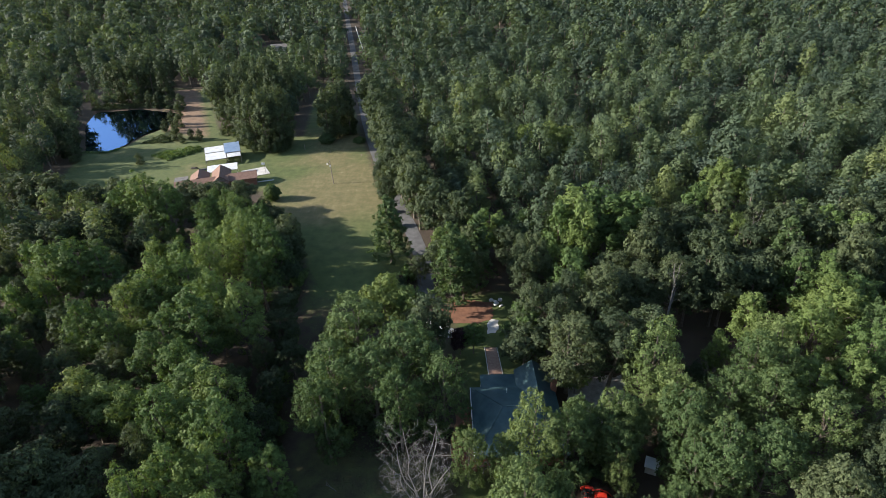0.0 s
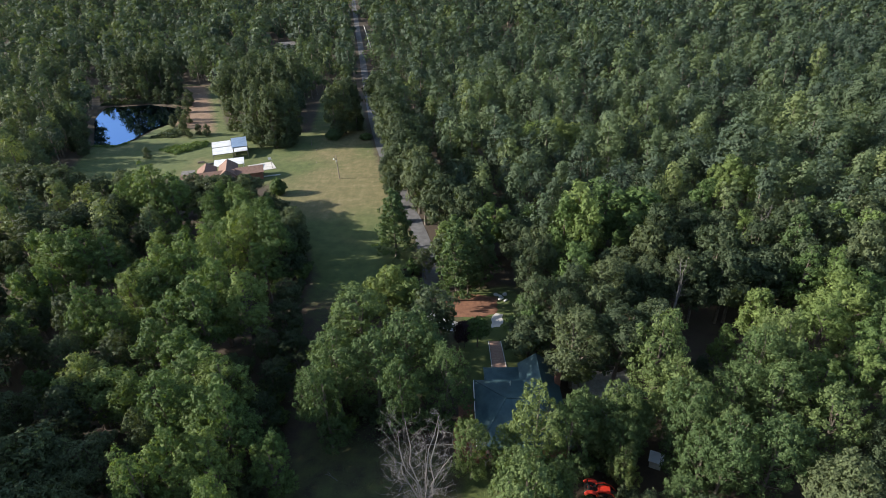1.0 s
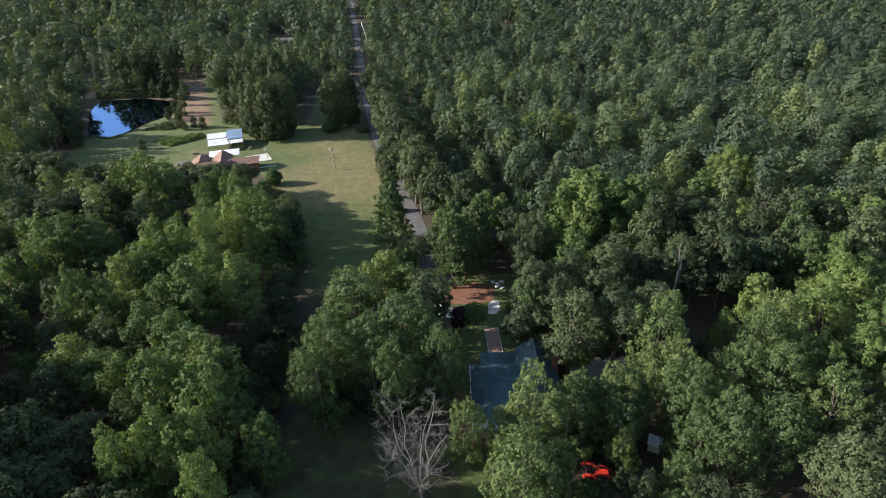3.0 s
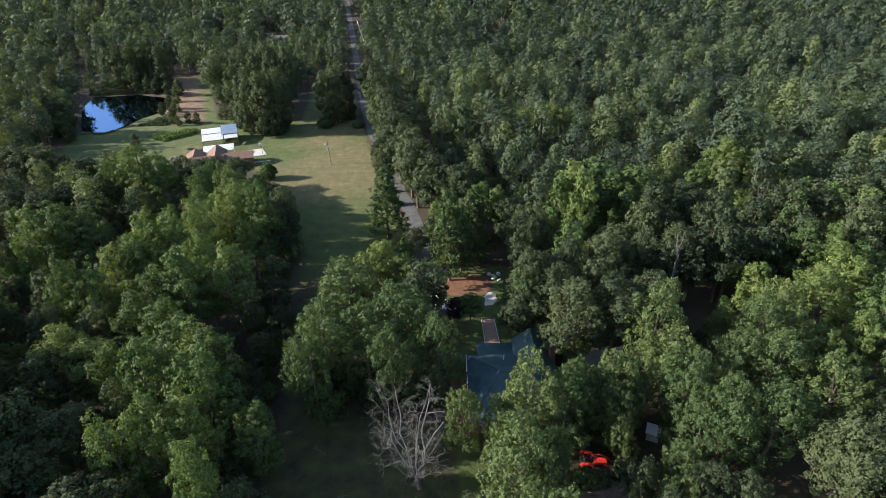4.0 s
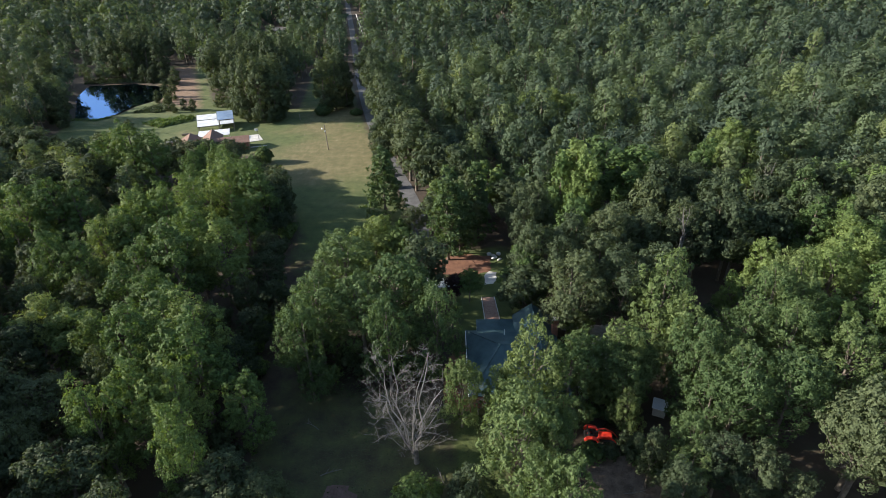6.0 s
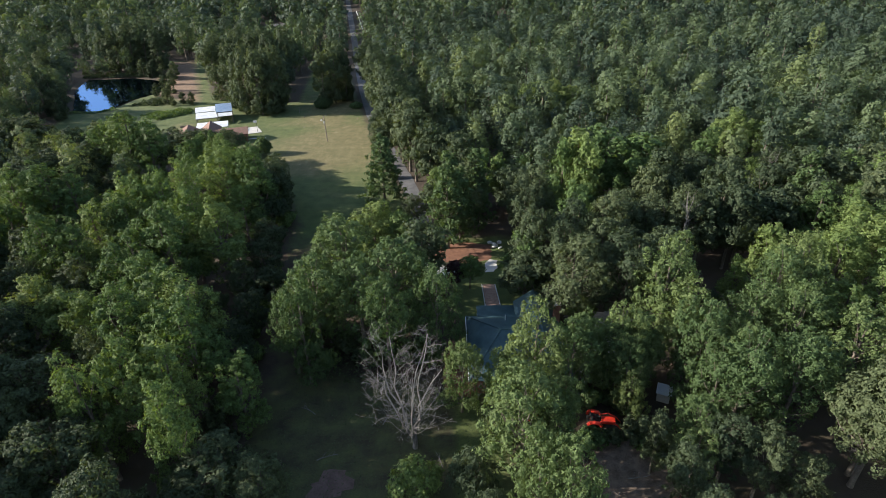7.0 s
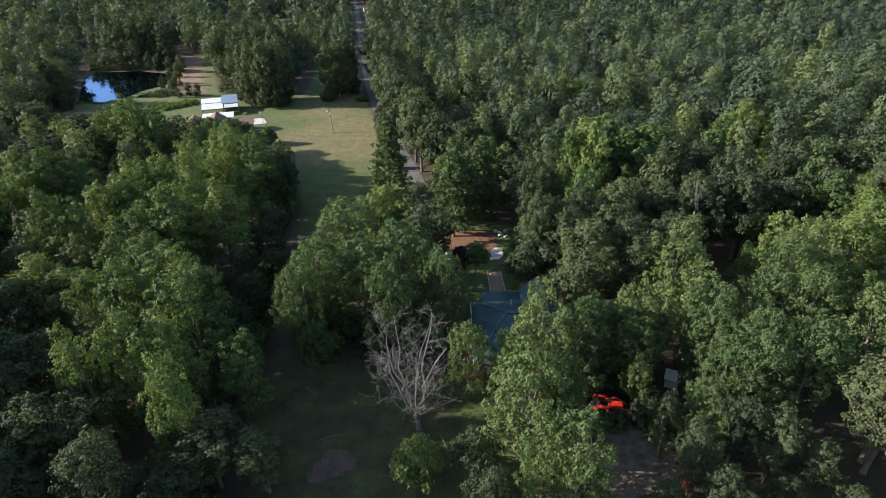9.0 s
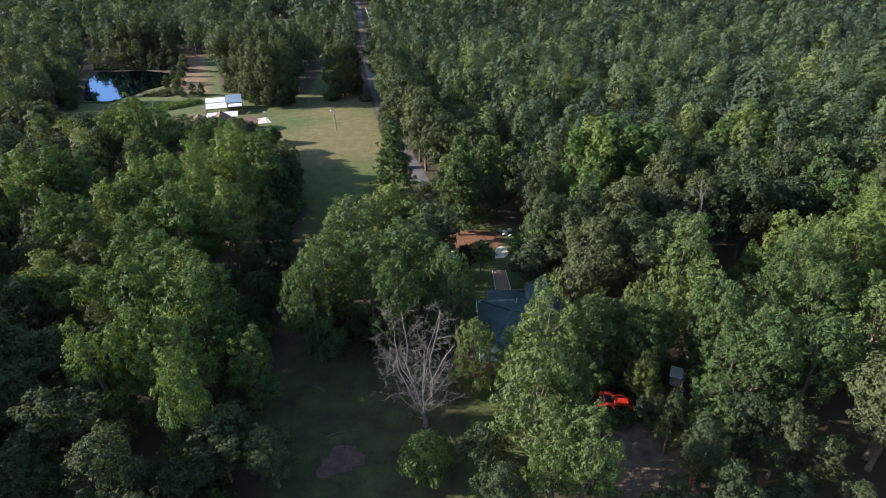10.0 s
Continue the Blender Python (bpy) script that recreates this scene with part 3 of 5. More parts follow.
def tallest(x, y):
    """The wood that borders the farmhouse lawn on the south is young and low."""
    if -62 < x < -44 and 112 < y < 160:
        return max(5.0, 7.5 + (147 - y) * 0.4)
    if -98 < x <= -62 and 118 < y < 172:
        return max(3.0, 3.6 + (157 - y) * 0.4)
    if -142 < x <= -96 and 120 < y < 172:
        return max(4.0, 3.0 + (168 - y) * 0.36)
    if -0.72 * y < x < -0.625 * y and 280 < y < 345:
        return 8.5 + max(0.0, y - 300) * 0.15
    if -126 < x < -98 and 338 < y < 402:
        return 5.0 + (402 - y) * 0.2
    return 40.0


def scatter(seed, step, y0, y1, margin, jitter=0.42):
    rng = np.random.default_rng(seed)
    pts = []
    row, y = 0, y0
    while y < y1:
        half = 0.71 * y + 34
        # Wider margin at the near left adds unseen trees that shade what is seen.
        x = -half - (30 if y < 75 else 14) + (row % 2) * step / 2
        while x < half:
            pts.append((x + rng.uniform(-jitter, jitter) * step, y + rng.uniform(-jitter, jitter) * step))
            x += step
        y += step * 0.87
        row += 1
    p = np.array(pts)
    return p[free(p[:, 0], p[:, 1], margin)], rng


# Trees that stand out: x, y, width, slimness of each.
GUM_TREES = [(-86.5, 131.5, 1.3, 0.72), (-80.5, 131.0, 1.3, 0.86), (-75.3, 130.2, 1.25, 0.80), (-58.1, 89.3, 1.17, 0.88), (-52.7, 89.5, 1.17, 0.92), (-51.2, 97.5, 1.0, 1.05), (-84.7, 97.7, 1.18, 0.82), (-80.2, 99.1, 1.18, 0.85), (-75.7, 99.7, 1.18, 0.74), (-65.7, 76.8, 0.94, 1.03), (-61.3, 76.4, 0.94, 0.94), (-51.0, 75.1, 1.21, 0.72), (-45.5, 76.7, 1.21, 0.83), (-61.4, 84.1, 1.01, 0.9), (-56.7, 85.4, 1.01, 0.94), (-44.7, 82.8, 1.18, 0.86)]
GUM_TREES_B = [(-39.3, 81.4, 1.18, 0.8), (-40.6, 62.3, 1.08, 0.81), (-35.6, 60.8, 1.08, 0.8), (-37.1, 54.4, 1.04, 0.85), (-32.2, 51.8, 1.04, 0.96), (-41.1, 53.8, 1.0, 1.02), (-36.3, 45.0, 0.88, 1.05), (-32.2, 45.6, 0.88, 1.01), (-38.6, 41.6, 0.67, 1.43), (-50.1, 69.2, 0.99, 0.84), (-45.5, 67.2, 0.99, 0.85), (-28.4, 38.4, 0.72, 1.34), (37.0, 75.5, 0.46, 1.30), (44.2, 71.2, 0.52, 1.25), (54.1, 72.1, 0.95, 0.75), (59.1, 71.1, 1.03, 0.91), (67.2, 79.3, 1.21, 0.75), (73.0, 81.4, 1.21, 0.69)]
GUM_TREES_C = [(60.1, 62.4, 0.88, 0.9), (63.7, 65.0, 0.95, 0.97), (65.7, 87.3, 1.0, 0.87), (70.5, 87.0, 1.0, 0.89), (53.6, 61.1, 0.95, 0.78)]
GROVE_TREES = [(45.1, 62.8, 0.81, 1.24), (49.7, 65.8, 0.81, 1.31), (31.5, 58.3, 0.93, 0.96), (31.5, 53.6, 0.71, 1.28), (35.5, 51.1, 0.71, 1.14), (40.0, 58.1, 0.81, 1.11), (44.6, 56.1, 0.81, 1.15), (49.0, 62.2, 0.8, 1.13), (50.3, 52.9, 0.87, 1.04), (34.0, 47.5, 0.81, 1.11), (40.1, 47.6, 0.88, 1.01), (24.6, 57.4, 0.66, 1.05)]
OAK_B_TREES = [(-128.1, 146.2, 1.3, 0.74), (-121.7, 146.0, 1.3, 0.74), (-115.3, 145.8, 1.3, 0.74), (-95.6, 123.1, 1.11, 0.74), (-89.0, 125.7, 1.11, 0.78), (-102.0, 142.2, 0.99, 0.82), (-96.2, 144.7, 0.99, 0.86), (-104.3, 117.1, 1.16, 0.74), (-97.5, 116.6, 1.16, 0.74), (-77.2, 147.0, 1.14, 0.62), (-70.4, 144.7, 1.14, 0.62), (-68.8, 148.3, 1.03, 0.62), (-62.8, 147.8, 1.03, 0.62), (-81.7, 142.0, 0.98, 0.62), (-75.9, 142.8, 0.98, 0.62), (-1.2, 124.5, 0.99, 0.84), (-7.2, 145.2, 1.11, 0.8), (-0.6, 147.3, 1.11, 0.75)]
OAK_B_TREES_B = [(12.6, 76.7, 0.98, 0.62), (53.0, 107.7, 0.97, 0.93), (58.6, 108.5, 0.97, 0.92), (39.5, 100.3, 0.82, 1.23), (44.3, 100.0, 0.82, 1.06), (52.9, 87.9, 0.97, 0.99), (58.5, 88.2, 0.97, 0.96), (46.0, 88.1, 0.89, 1.1), (51.2, 87.7, 0.89, 1.12), (62.9, 92.8, 0.85, 1.03), (67.9, 91.8, 0.85, 1.19)]
PALE_TREES = [(-58.0, 61.9, 1.06, 0.85), (-52.6, 59.9, 1.06, 0.81), (-48.6, 58.4, 0.79, 1.12), (-13.0, 86.5, 1.13, 0.81), (-9.0, 85.5, 1.0, 0.8), (27.7, 175.5, 1.43, 0.72), (33.7, 174.1, 1.43, 0.75), (39.7, 176.5, 1.43, 0.64), (71.4, 133.9, 1.24, 0.88), (76.6, 132.8, 1.24, 0.74), (81.8, 133.6, 1.24, 0.75)]
OAK_TREES = [(-7.6, 106.0, 0.52, 0.95), (-30.5, 59.5, 0.62, 0.85), (-31.0, 67.5, 0.66, 0.8), (-29.5, 75.5, 0.6, 0.85), (-33.5, 84.0, 0.7, 0.8), (-35.0, 92.0, 0.7, 0.8), (-49.6, 47.5, 1.11, 0.69), (-58.8, 56.6, 0.92, 0.9), (-40.3, 36.4, 1.0, 0.85), (-47.7, 40.2, 0.73, 1.17), (-40.6, 31.1, 0.68, 1.13), (-43.9, 51.8, 0.62, 1.36), (-25.5, 37.8, 0.91, 0.64), (-20.0, 37.2, 0.64, 0.82), (14.1, 81.4, 0.84, 1.16), (19.1, 78.1, 0.84, 1.06), (22.3, 84.8, 0.95, 1.0), (27.9, 85.2, 0.95, 1.07), (30.2, 86.2, 0.98, 0.89), (36.0, 88.7, 0.98, 0.89), (37.7, 88.3, 0.9, 0.98), (42.9, 88.0, 0.9, 1.12), (19.1, 70.2, 1.09, 0.91), (26.5, 70.8, 1.1, 0.91), (32.4, 72.2, 1.01, 0.99), (3.6, 104.5, 0.88, 1.1)]
OAK_TREES_B = [(14.6, 95.0, 0.8, 1.05), (15.4, 101.5, 0.89, 1.04), (17.4, 98.5, 0.89, 1.13), (29.6, 40.4, 0.64, 0.99), (23.8, 36.6, 0.55, 1.17), (31.1, 32.8, 0.5, 0.9), (23.9, 31.5, 0.55, 1.14), (36.9, 32.8, 0.45, 0.9), (36.5, 37.5, 0.5, 0.94), (32.9, 38.9, 0.56, 1.12), (22.7, 42.0, 0.46, 1.22), (19.6, 32.1, 0.52, 0.9), (3.4, 31.3, 0.57, 1.13)]
PECAN_TREES = [(-17.1, 76.1, 1.25, 0.75), (-8.4, 69.4, 1.17, 0.8), (-5.5, 71.0, 0.68, 1.15), (-19.5, 63.9, 0.94, 1.0), (-13.1, 64.4, 1.03, 0.91), (-2.0, 62.2, 0.75, 1.25), (-19.8, 57.6, 0.64, 1.48), (-8.7, 58.6, 0.72, 1.3), (10.6, 53.0, 0.82, 1.15), (15.2, 52.4, 0.66, 1.2), (24.5, 55.0, 0.62, 1.0), (12.2, 44.6, 0.5, 1.45), (8.4, 45.4, 0.58, 1.3), (1.4, 51.8, 0.56, 1.15), (6.2, 52.4, 0.46, 1.22), (-22.0, 59.5, 0.62, 1.25), (-21.0, 69.0, 0.78, 1.0), (-20.0, 79.5, 0.72, 0.95), (7.7, 40.0, 0.99, 0.95), (11.3, 33.5, 0.63, 1.4), (8.3, 34.4, 0.53, 1.65)]
GUM_B_TREES = [(12.4, 81.2, 0.8, 0.85), (13.5, 79.1, 0.86, 0.73), (28.9, 116.2, 1.59, 0.66), (35.3, 117.2, 1.59, 0.68), (41.7, 114.6, 1.59, 0.65), (24.6, 110.7, 0.94, 1.12), (29.2, 107.9, 0.94, 1.18)]
PINE_TREES = [(-0.3, 97.0, 1.0, 1.0), (-15.2, 117.0, 1.12, 0.78), (5.4, 104.6, 0.9, 1.0), (2.2, 99.5, 0.8, 1.0)]
CLUMP_TREES = [(-77, 208.5, 1.0, 1.1), (-71, 206, 1.05, 1.1), (-66.5, 208, 0.95, 1.2), (-67, 215.5, 1.05, 1.15), (-81.5, 215, 1.05, 1.05), (-74, 214, 1.0, 1.15), (-50, 219.5, 0.95, 1.1), (-46, 222, 1.0, 1.1), (-49, 229, 1.0, 1.1), (-44, 231, 0.95, 1.15), (-47, 239, 1.0, 1.05), (-42, 226, 0.7, 1.0)]
YARD_TREES = [(18.4, 55.6, 0.60, 1.15), (21.6, 54.6, 0.58, 1.15), (22.4, 52.2, 0.52, 1.2), (21.8, 55.6, 0.66, 1.2), (27.6, 43.6, 0.55, 1.05), (31.6, 52.4, 0.68, 1.2), (31.2, 48.0, 0.66, 1.15), (11.4, 43.8, 0.5, 1.3), (22.4, 50.2, 0.42, 1.2), (26.0, 39.6, 0.5, 1.1), (17.6, 56.8, 0.5, 1.4)]
ROADSIDE_TREES = [(-4.7, 127, 1.13, 0.95), (-8.7, 134.5, 1.19, 1.0), (-10.7, 142, 1.25, 0.95), (-13.2, 149.5, 1.19, 1.0), (-15.2, 157, 1.25, 1.0), (-17.4, 165, 1.19, 0.95), (-18.7, 173, 1.25, 1.04), (-21.2, 181, 1.19, 0.95), (-22.7, 190, 1.25, 1.0), (-24.7, 200, 1.25, 0.95), (-27.2, 210, 1.25, 1.04), (-29.2, 221, 1.25, 0.95), (-32.2, 232, 1.32, 1.04), (-34.2, 244, 1.25, 1.04), (-17.9, 146, 0.72, 0.95), (-19.7, 152.5, 0.8, 0.92), (-21.4, 159, 0.74, 0.95)]
EDGE_TREES = [(-39.5, 102, 1.12, 0.96), (-46.0, 103.5, 1.15, 0.95), (-47.5, 113.5, 1.0, 0.86), (-53.0, 120.0, 1.05, 0.78), (-51.0, 127.5, 0.9, 0.74), (-57.5, 128.0, 1.0, 0.78), (-44.0, 108.5, 0.95, 0.95), (-52.0, 107.5, 0.95, 0.90), (-58.0, 112.5, 0.90, 0.90), (-47.3, 122.0, 0.72, 0.95), (-50.0, 129.0, 0.68, 0.95), (-41.0, 97.5, 0.85, 0.95), (-62.5, 124.0, 0.90, 0.90), (-63.5, 131.0, 0.78, 0.95), (-56.3, 133.4, 0.70, 0.95), (-61.5, 136.4, 0.75, 0.95), (-66.5, 139.5, 0.70, 0.95), (-25.8, 49.0, 0.7, 0.9)]
# Added west of the view, unseen, only to shade the lower-left trees.
UNSEEN_SHADE_TREES = [(-62, 32, 1.35, 1.0), (-64, 40, 1.4, 1.0), (-58, 25, 1.35, 1.0), (-70, 48, 1.35, 1.0), (-56, 17, 1.3, 1.0), (-74, 57, 1.3, 1.0), (-80, 66, 1.25, 1.0), (-48.5, 31, 0.95, 1.0), (-50, 38, 0.95, 1.0), (-54.5, 45, 1.0, 1.0)]
WOOD_EDGE_TREES = [(-40.5, 119.5, 0.80, 0.98), (-39.0, 112.0, 0.84, 1.0), (-44.0, 126.8, 0.62, 0.95), (-48.2, 133.6, 0.56, 0.95), (-53.0, 139.2, 0.58, 0.95), (-38.2, 104.0, 0.82, 1.0), (-60.5, 141.5, 0.74, 1.0), (-66.0, 143.5, 0.74, 1.0), (-56.5, 136.0, 0.70, 1.0)]
BACK_TREES = [(-102, 243, 1.16, 1.15), (-94, 240, 1.1, 1.15), (-106, 254, 1.1, 1.21), (-96, 252, 1.16, 1.21), (-86, 236, 1.04, 1.26), (-86, 250, 1.16, 1.26), (-76, 232, 0.99, 1.26), (-78, 246, 1.16, 1.26), (-98, 268, 1.21, 1.15), (-88, 266, 1.1, 1.26), (-110, 270, 1.1, 1.15), (-76, 262, 1.1, 1.26), (-104, 286, 1.21, 1.15), (-92, 284, 1.21, 1.15), (-80, 280, 1.21, 1.15)]
BANK_TREES = [(-174, 238, 0.85, 1.0), (-184, 253, 0.9, 1.0), (-193, 270, 0.9, 1.0), (-163, 229, 0.62, 0.8), (-156.5, 219.5, 0.55, 0.85), (-189, 290, 0.36, 0.9), (-183, 291, 0.38, 0.8), (-180, 296, 1.05, 1.0), (-173, 295, 1.15, 1.0), (-166, 295.5, 1.2, 1.0), (-155, 283, 0.55, 0.8), (-159, 296, 1.2, 1.0), (-170, 306, 1.25, 1.0), (-162, 308, 1.25, 1.0), (-151, 294, 1.1, 1.0), (-97, 232, 0.8, 0.85), (-90, 228, 0.9, 0.9), (-152, 208, 0.8, 1.0), (-147, 202, 0.6, 1.0), (-159, 212, 1.0, 1.0), (-165, 205, 1.1, 1.0), (-166, 222, 0.9, 0.9), (-150, 281.5, 0.55, 0.72), (-143, 279, 0.52, 0.72), (-136, 276, 0.59, 0.72), (-132, 264, 0.45, 0.72), (-128, 240, 0.39, 0.72), (-124, 245, 0.44, 0.72), (-129, 250, 0.47, 0.72), (-117, 226, 0.44, 0.72), (-106, 224, 0.36, 0.72), (-110.5, 226, 0.34, 0.72), (-113, 222, 0.29, 0.72), (-118.6, 197, 0.34, 0.65), (-122, 236, 0.33, 0.72)]
STANDS = [("pecan", YARD_TREES), ("pecan", GROVE_TREES), ("dense", CLUMP_TREES), ("oak_b", ROADSIDE_TREES), ("gum", EDGE_TREES), ("oak_b", UNSEEN_SHADE_TREES), ("oak_b", WOOD_EDGE_TREES), ("oak_b", BACK_TREES), ("dense", BANK_TREES), ("gum", GUM_TREES), ("gum", GUM_TREES_B), ("gum", GUM_TREES_C), ("oak_b", OAK_B_TREES), ("oak_b", OAK_B_TREES_B), ("pale", PALE_TREES), ("oak", OAK_TREES), ("oak", OAK_TREES_B), ("pecan", PECAN_TREES), ("gum_b", GUM_B_TREES), ("pine", PINE_TREES)]
SPECIMENS = []
rng = np.random.default_rng(17)
for kind, rows in STANDS:
    for i, (x, y, size, tall) in enumerate(rows):
        SPECIMENS.append((x, y, 3.2 + 2.6 * size))
        plant(kind, i, x, y, rng.uniform(0, 360), size, tall)

near, rng = scatter(3, 7.0, 26, 118, 1.2)
for i, (x, y) in enumerate(near):
    if any(math.hypot(x - k[0], y - k[1]) < k[2] for k in SPECIMENS):
        continue
    if y < 31 and -26 < x < 8 or y < 37 and 8 <= x < 46:
        continue
    if 33 < x < 52 and 63 < y < 84:
        plant("oak", int(rng.integers(9)), x, y, rng.uniform(0, 360), rng.uniform(0.34, 0.46), rng.uniform(0.85, 1.1))
        continue
    if -22 < x < -8 and 86 < y < 122:
        continue
    pick = rng.random()
    close = y < 78
    kind = ("oak" if pick < (1.1 if y < 46 else 0.5) else "gum" if (pick < 0.97 or x > 0) and x > -24 else "oak" if x < -24 and pick < 0.85 else "gum") if close else ("oak_b" if pick < 0.5 else "gum_b" if pick < 0.93 else "pine")
    # Unseen trees beyond the left edge, kept only for their shade.
    if x < -0.71 * y - 36:
        kind = "oak_b"
    if x > 0 and kind == "gum":
        kind = "pecan"
    plant(kind, int(rng.integers(9)), x, y, rng.uniform(0, 360), min(rng.uniform(0.85, 1.1) if x < -0.71 * y - 26 and y < 75 else rng.uniform(0.40, 0.58) if -41 < x < -20 and y > 50 else rng.uniform(0.48, 0.78) if x < -24 else rng.uniform(0.6, 1.02), tallest(x, y) / 17), rng.uniform(0.8, 1.15))


def woods(name, label, points, rng, templates, height):
    """Woodland too far to count: many trees in one mesh, each with its own hue."""
    vs, qs, ts, tints, n = [], [], [], [], 0
    wv, wq, wn_ = [], [], 0
    for x, y in points:
        if any((x - k[0]) ** 2 + (y - k[1]) ** 2 < k[2] ** 2 for k in SPECIMENS):
            continue
        w, (v, q, t) = templates[int(rng.integers(len(templates)))]
        swell = noise.noise(Vector((x / 24, y / 34, 3.0))) + 0.6 * noise.noise(Vector((x / 9, y / 11, 8.0)))
        if swell < -0.42 and rng.random() < 0.6:
            continue
        a, s = rng.uniform(0, 6.283), min(rng.uniform(*height) * (1 + 0.42 * swell), tallest(x, y) / 17)
        wide = s * rng.uniform(0.92, 1.28)
        turn = np.array([[math.cos(a) * wide, math.sin(a) * wide, 0], [-math.sin(a) * wide, math.cos(a) * wide, 0], [0, 0, s]])
        foot = np.array([x, y, float(ground_z(x, y))])
        vs.append(v @ turn + foot)
        qs.append(q + n)
        ts.append(t + n)
        n += len(v)
        # Mean tint falls with distance, so farther trees turn darker and bluer.
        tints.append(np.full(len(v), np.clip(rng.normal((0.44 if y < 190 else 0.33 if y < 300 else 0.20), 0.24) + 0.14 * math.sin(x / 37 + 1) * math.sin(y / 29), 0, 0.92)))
        wv.append(w[0] @ turn + foot)
        wq.append(w[1] + wn_)
        wn_ += len(w[0])
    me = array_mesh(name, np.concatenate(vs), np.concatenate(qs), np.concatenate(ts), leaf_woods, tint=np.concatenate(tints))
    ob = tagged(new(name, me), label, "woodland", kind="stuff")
    trunks = new("trunks", array_mesh("trunks", np.concatenate(wv), np.concatenate(wq), np.zeros((0, 3), int), bark, True))
    trunks.parent = ob
    tagged(trunks, kind="stuff")
    return ob


BUILDS = ((17, 4.6, 1), (18, 3.9, 0.7), (16, 4.9, 1), (18.5, 3.4, 0.6), (17, 4.4, 0.9), (15, 4.2, 0.85))
MID = [distant(150 + i, h, s, 44, 36, 0.36, 150, tp) for i, (h, s, tp) in enumerate(BUILDS)]
FAR = [distant(200 + i, h, s * 1.08, 30, 22, 0.56, 60, tp) for i, (h, s, tp) in enumerate(BUILDS)]
FARTHEST = [distant(300 + i, h, s * 1.25, 18, 14, 0.92, 28, tp) for i, (h, s, tp) in enumerate(BUILDS)]
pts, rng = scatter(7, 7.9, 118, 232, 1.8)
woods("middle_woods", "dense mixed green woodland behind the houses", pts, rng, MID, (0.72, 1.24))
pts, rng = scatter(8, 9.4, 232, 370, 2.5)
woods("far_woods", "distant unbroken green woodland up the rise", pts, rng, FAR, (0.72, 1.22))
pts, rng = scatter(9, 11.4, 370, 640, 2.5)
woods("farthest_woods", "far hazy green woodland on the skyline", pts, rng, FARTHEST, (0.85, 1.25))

# ---- parts and plain shapes ----


def part(name, bm, m, parent, label=""):
    """One mesh object out of a bmesh, under its thing or part."""
    me = bpy.data.meshes.new(name)
    bmesh.ops.recalc_face_normals(bm, faces=bm.faces)
    bm.to_mesh(me)
    bm.free()
    me.materials.append(m)
    ob = new(name, me)
    ob.parent = parent
    return tagged(ob, label)


def box(x0, x1, y0, y1, z0, z1, bevel=0.0, turn=None):
    bm = bmesh.new()
    bmesh.ops.create_cube(bm, size=1)
    bmesh.ops.scale(bm, vec=(x1 - x0, y1 - y0, z1 - z0), verts=bm.verts)
    if bevel:
        bmesh.ops.bevel(bm, geom=bm.edges[:], offset=bevel, segments=2, affect="EDGES", profile=0.5)
    bmesh.ops.translate(bm, vec=((x0 + x1) / 2, (y0 + y1) / 2, (z0 + z1) / 2), verts=bm.verts)
    if turn is not None:
        bmesh.ops.transform(bm, matrix=turn, verts=bm.verts)
    return bm


def slab(corners, thick):
    """A flat roof plane with thickness, its top through the corners."""
    bm = bmesh.new()
    top = [bm.verts.new(c) for c in corners]
    low = [bm.verts.new((c[0], c[1], c[2] - thick)) for c in corners]
    bm.faces.new(top)
    bm.faces.new(low[::-1])
    for i in range(len(corners)):
        j = (i + 1) % len(corners)
        bm.faces.new((top[i], low[i], low[j], top[j]))
    return bm


def rod(path, radii, sides=8):
    sh = Shape()
    tube(sh, path, radii, sides)
    v, q, _ = sh.arrays()
    bm = bmesh.new()
    vs = [bm.verts.new(p) for p in v]
    for f in q:
        bm.faces.new([vs[i] for i in f])
    bm.faces.new(vs[:sides][::-1])
    bm.faces.new(vs[-sides:])
    return bm


def roof_metal(name, a, b_, rough, pitch=2.6):
    """Ribbed painted sheet metal with streaks."""
    m, n, l, s = material(name, rough, 0.15)
    co = n.new("ShaderNodeTexCoord").outputs["Object"]
    stain = noise_node(n, l, 0.6, 5.0)
    r = ramp(n, ((0.3, a), (0.7, b_)))
    l.new(stain.outputs[0], r.inputs[0])
    l.new(r.outputs[0], s.inputs["Base Color"])
    w = n.new("ShaderNodeTexWave")
    w.inputs["Scale"].default_value = pitch
    l.new(co, w.inputs["Vector"])
    bump(n, l, s, w.outputs[0], 0.35, 0.03)
    return m


teal_roof = roof_metal("teal_sheet_metal", (0.024, 0.060, 0.070), (0.060, 0.112, 0.122), 0.5)
white_roof = roof_metal("white_sheet_metal", (0.62, 0.62, 0.62), (0.80, 0.80, 0.79), 0.45)
# Blue of the sky on a slope turned from the sun, painted into the metal.
blue_roof = roof_metal("sky_tinted_sheet", (0.17, 0.25, 0.38), (0.26, 0.34, 0.46), 0.35)
shingle = plain("brown_shingles", (0.15, 0.085, 0.062), (0.24, 0.145, 0.11), 1.5, 0.9, 0, 0.5, 8.0)
brick_wall = plain("red_brick", (0.20, 0.085, 0.055), (0.32, 0.15, 0.10), 2.0, 0.9, 0, 0.4, 12.0)
board_wall = plain("painted_boards", (0.36, 0.33, 0.29), (0.52, 0.49, 0.44), 1.2, 0.8, 0, 0.3, 10.0)
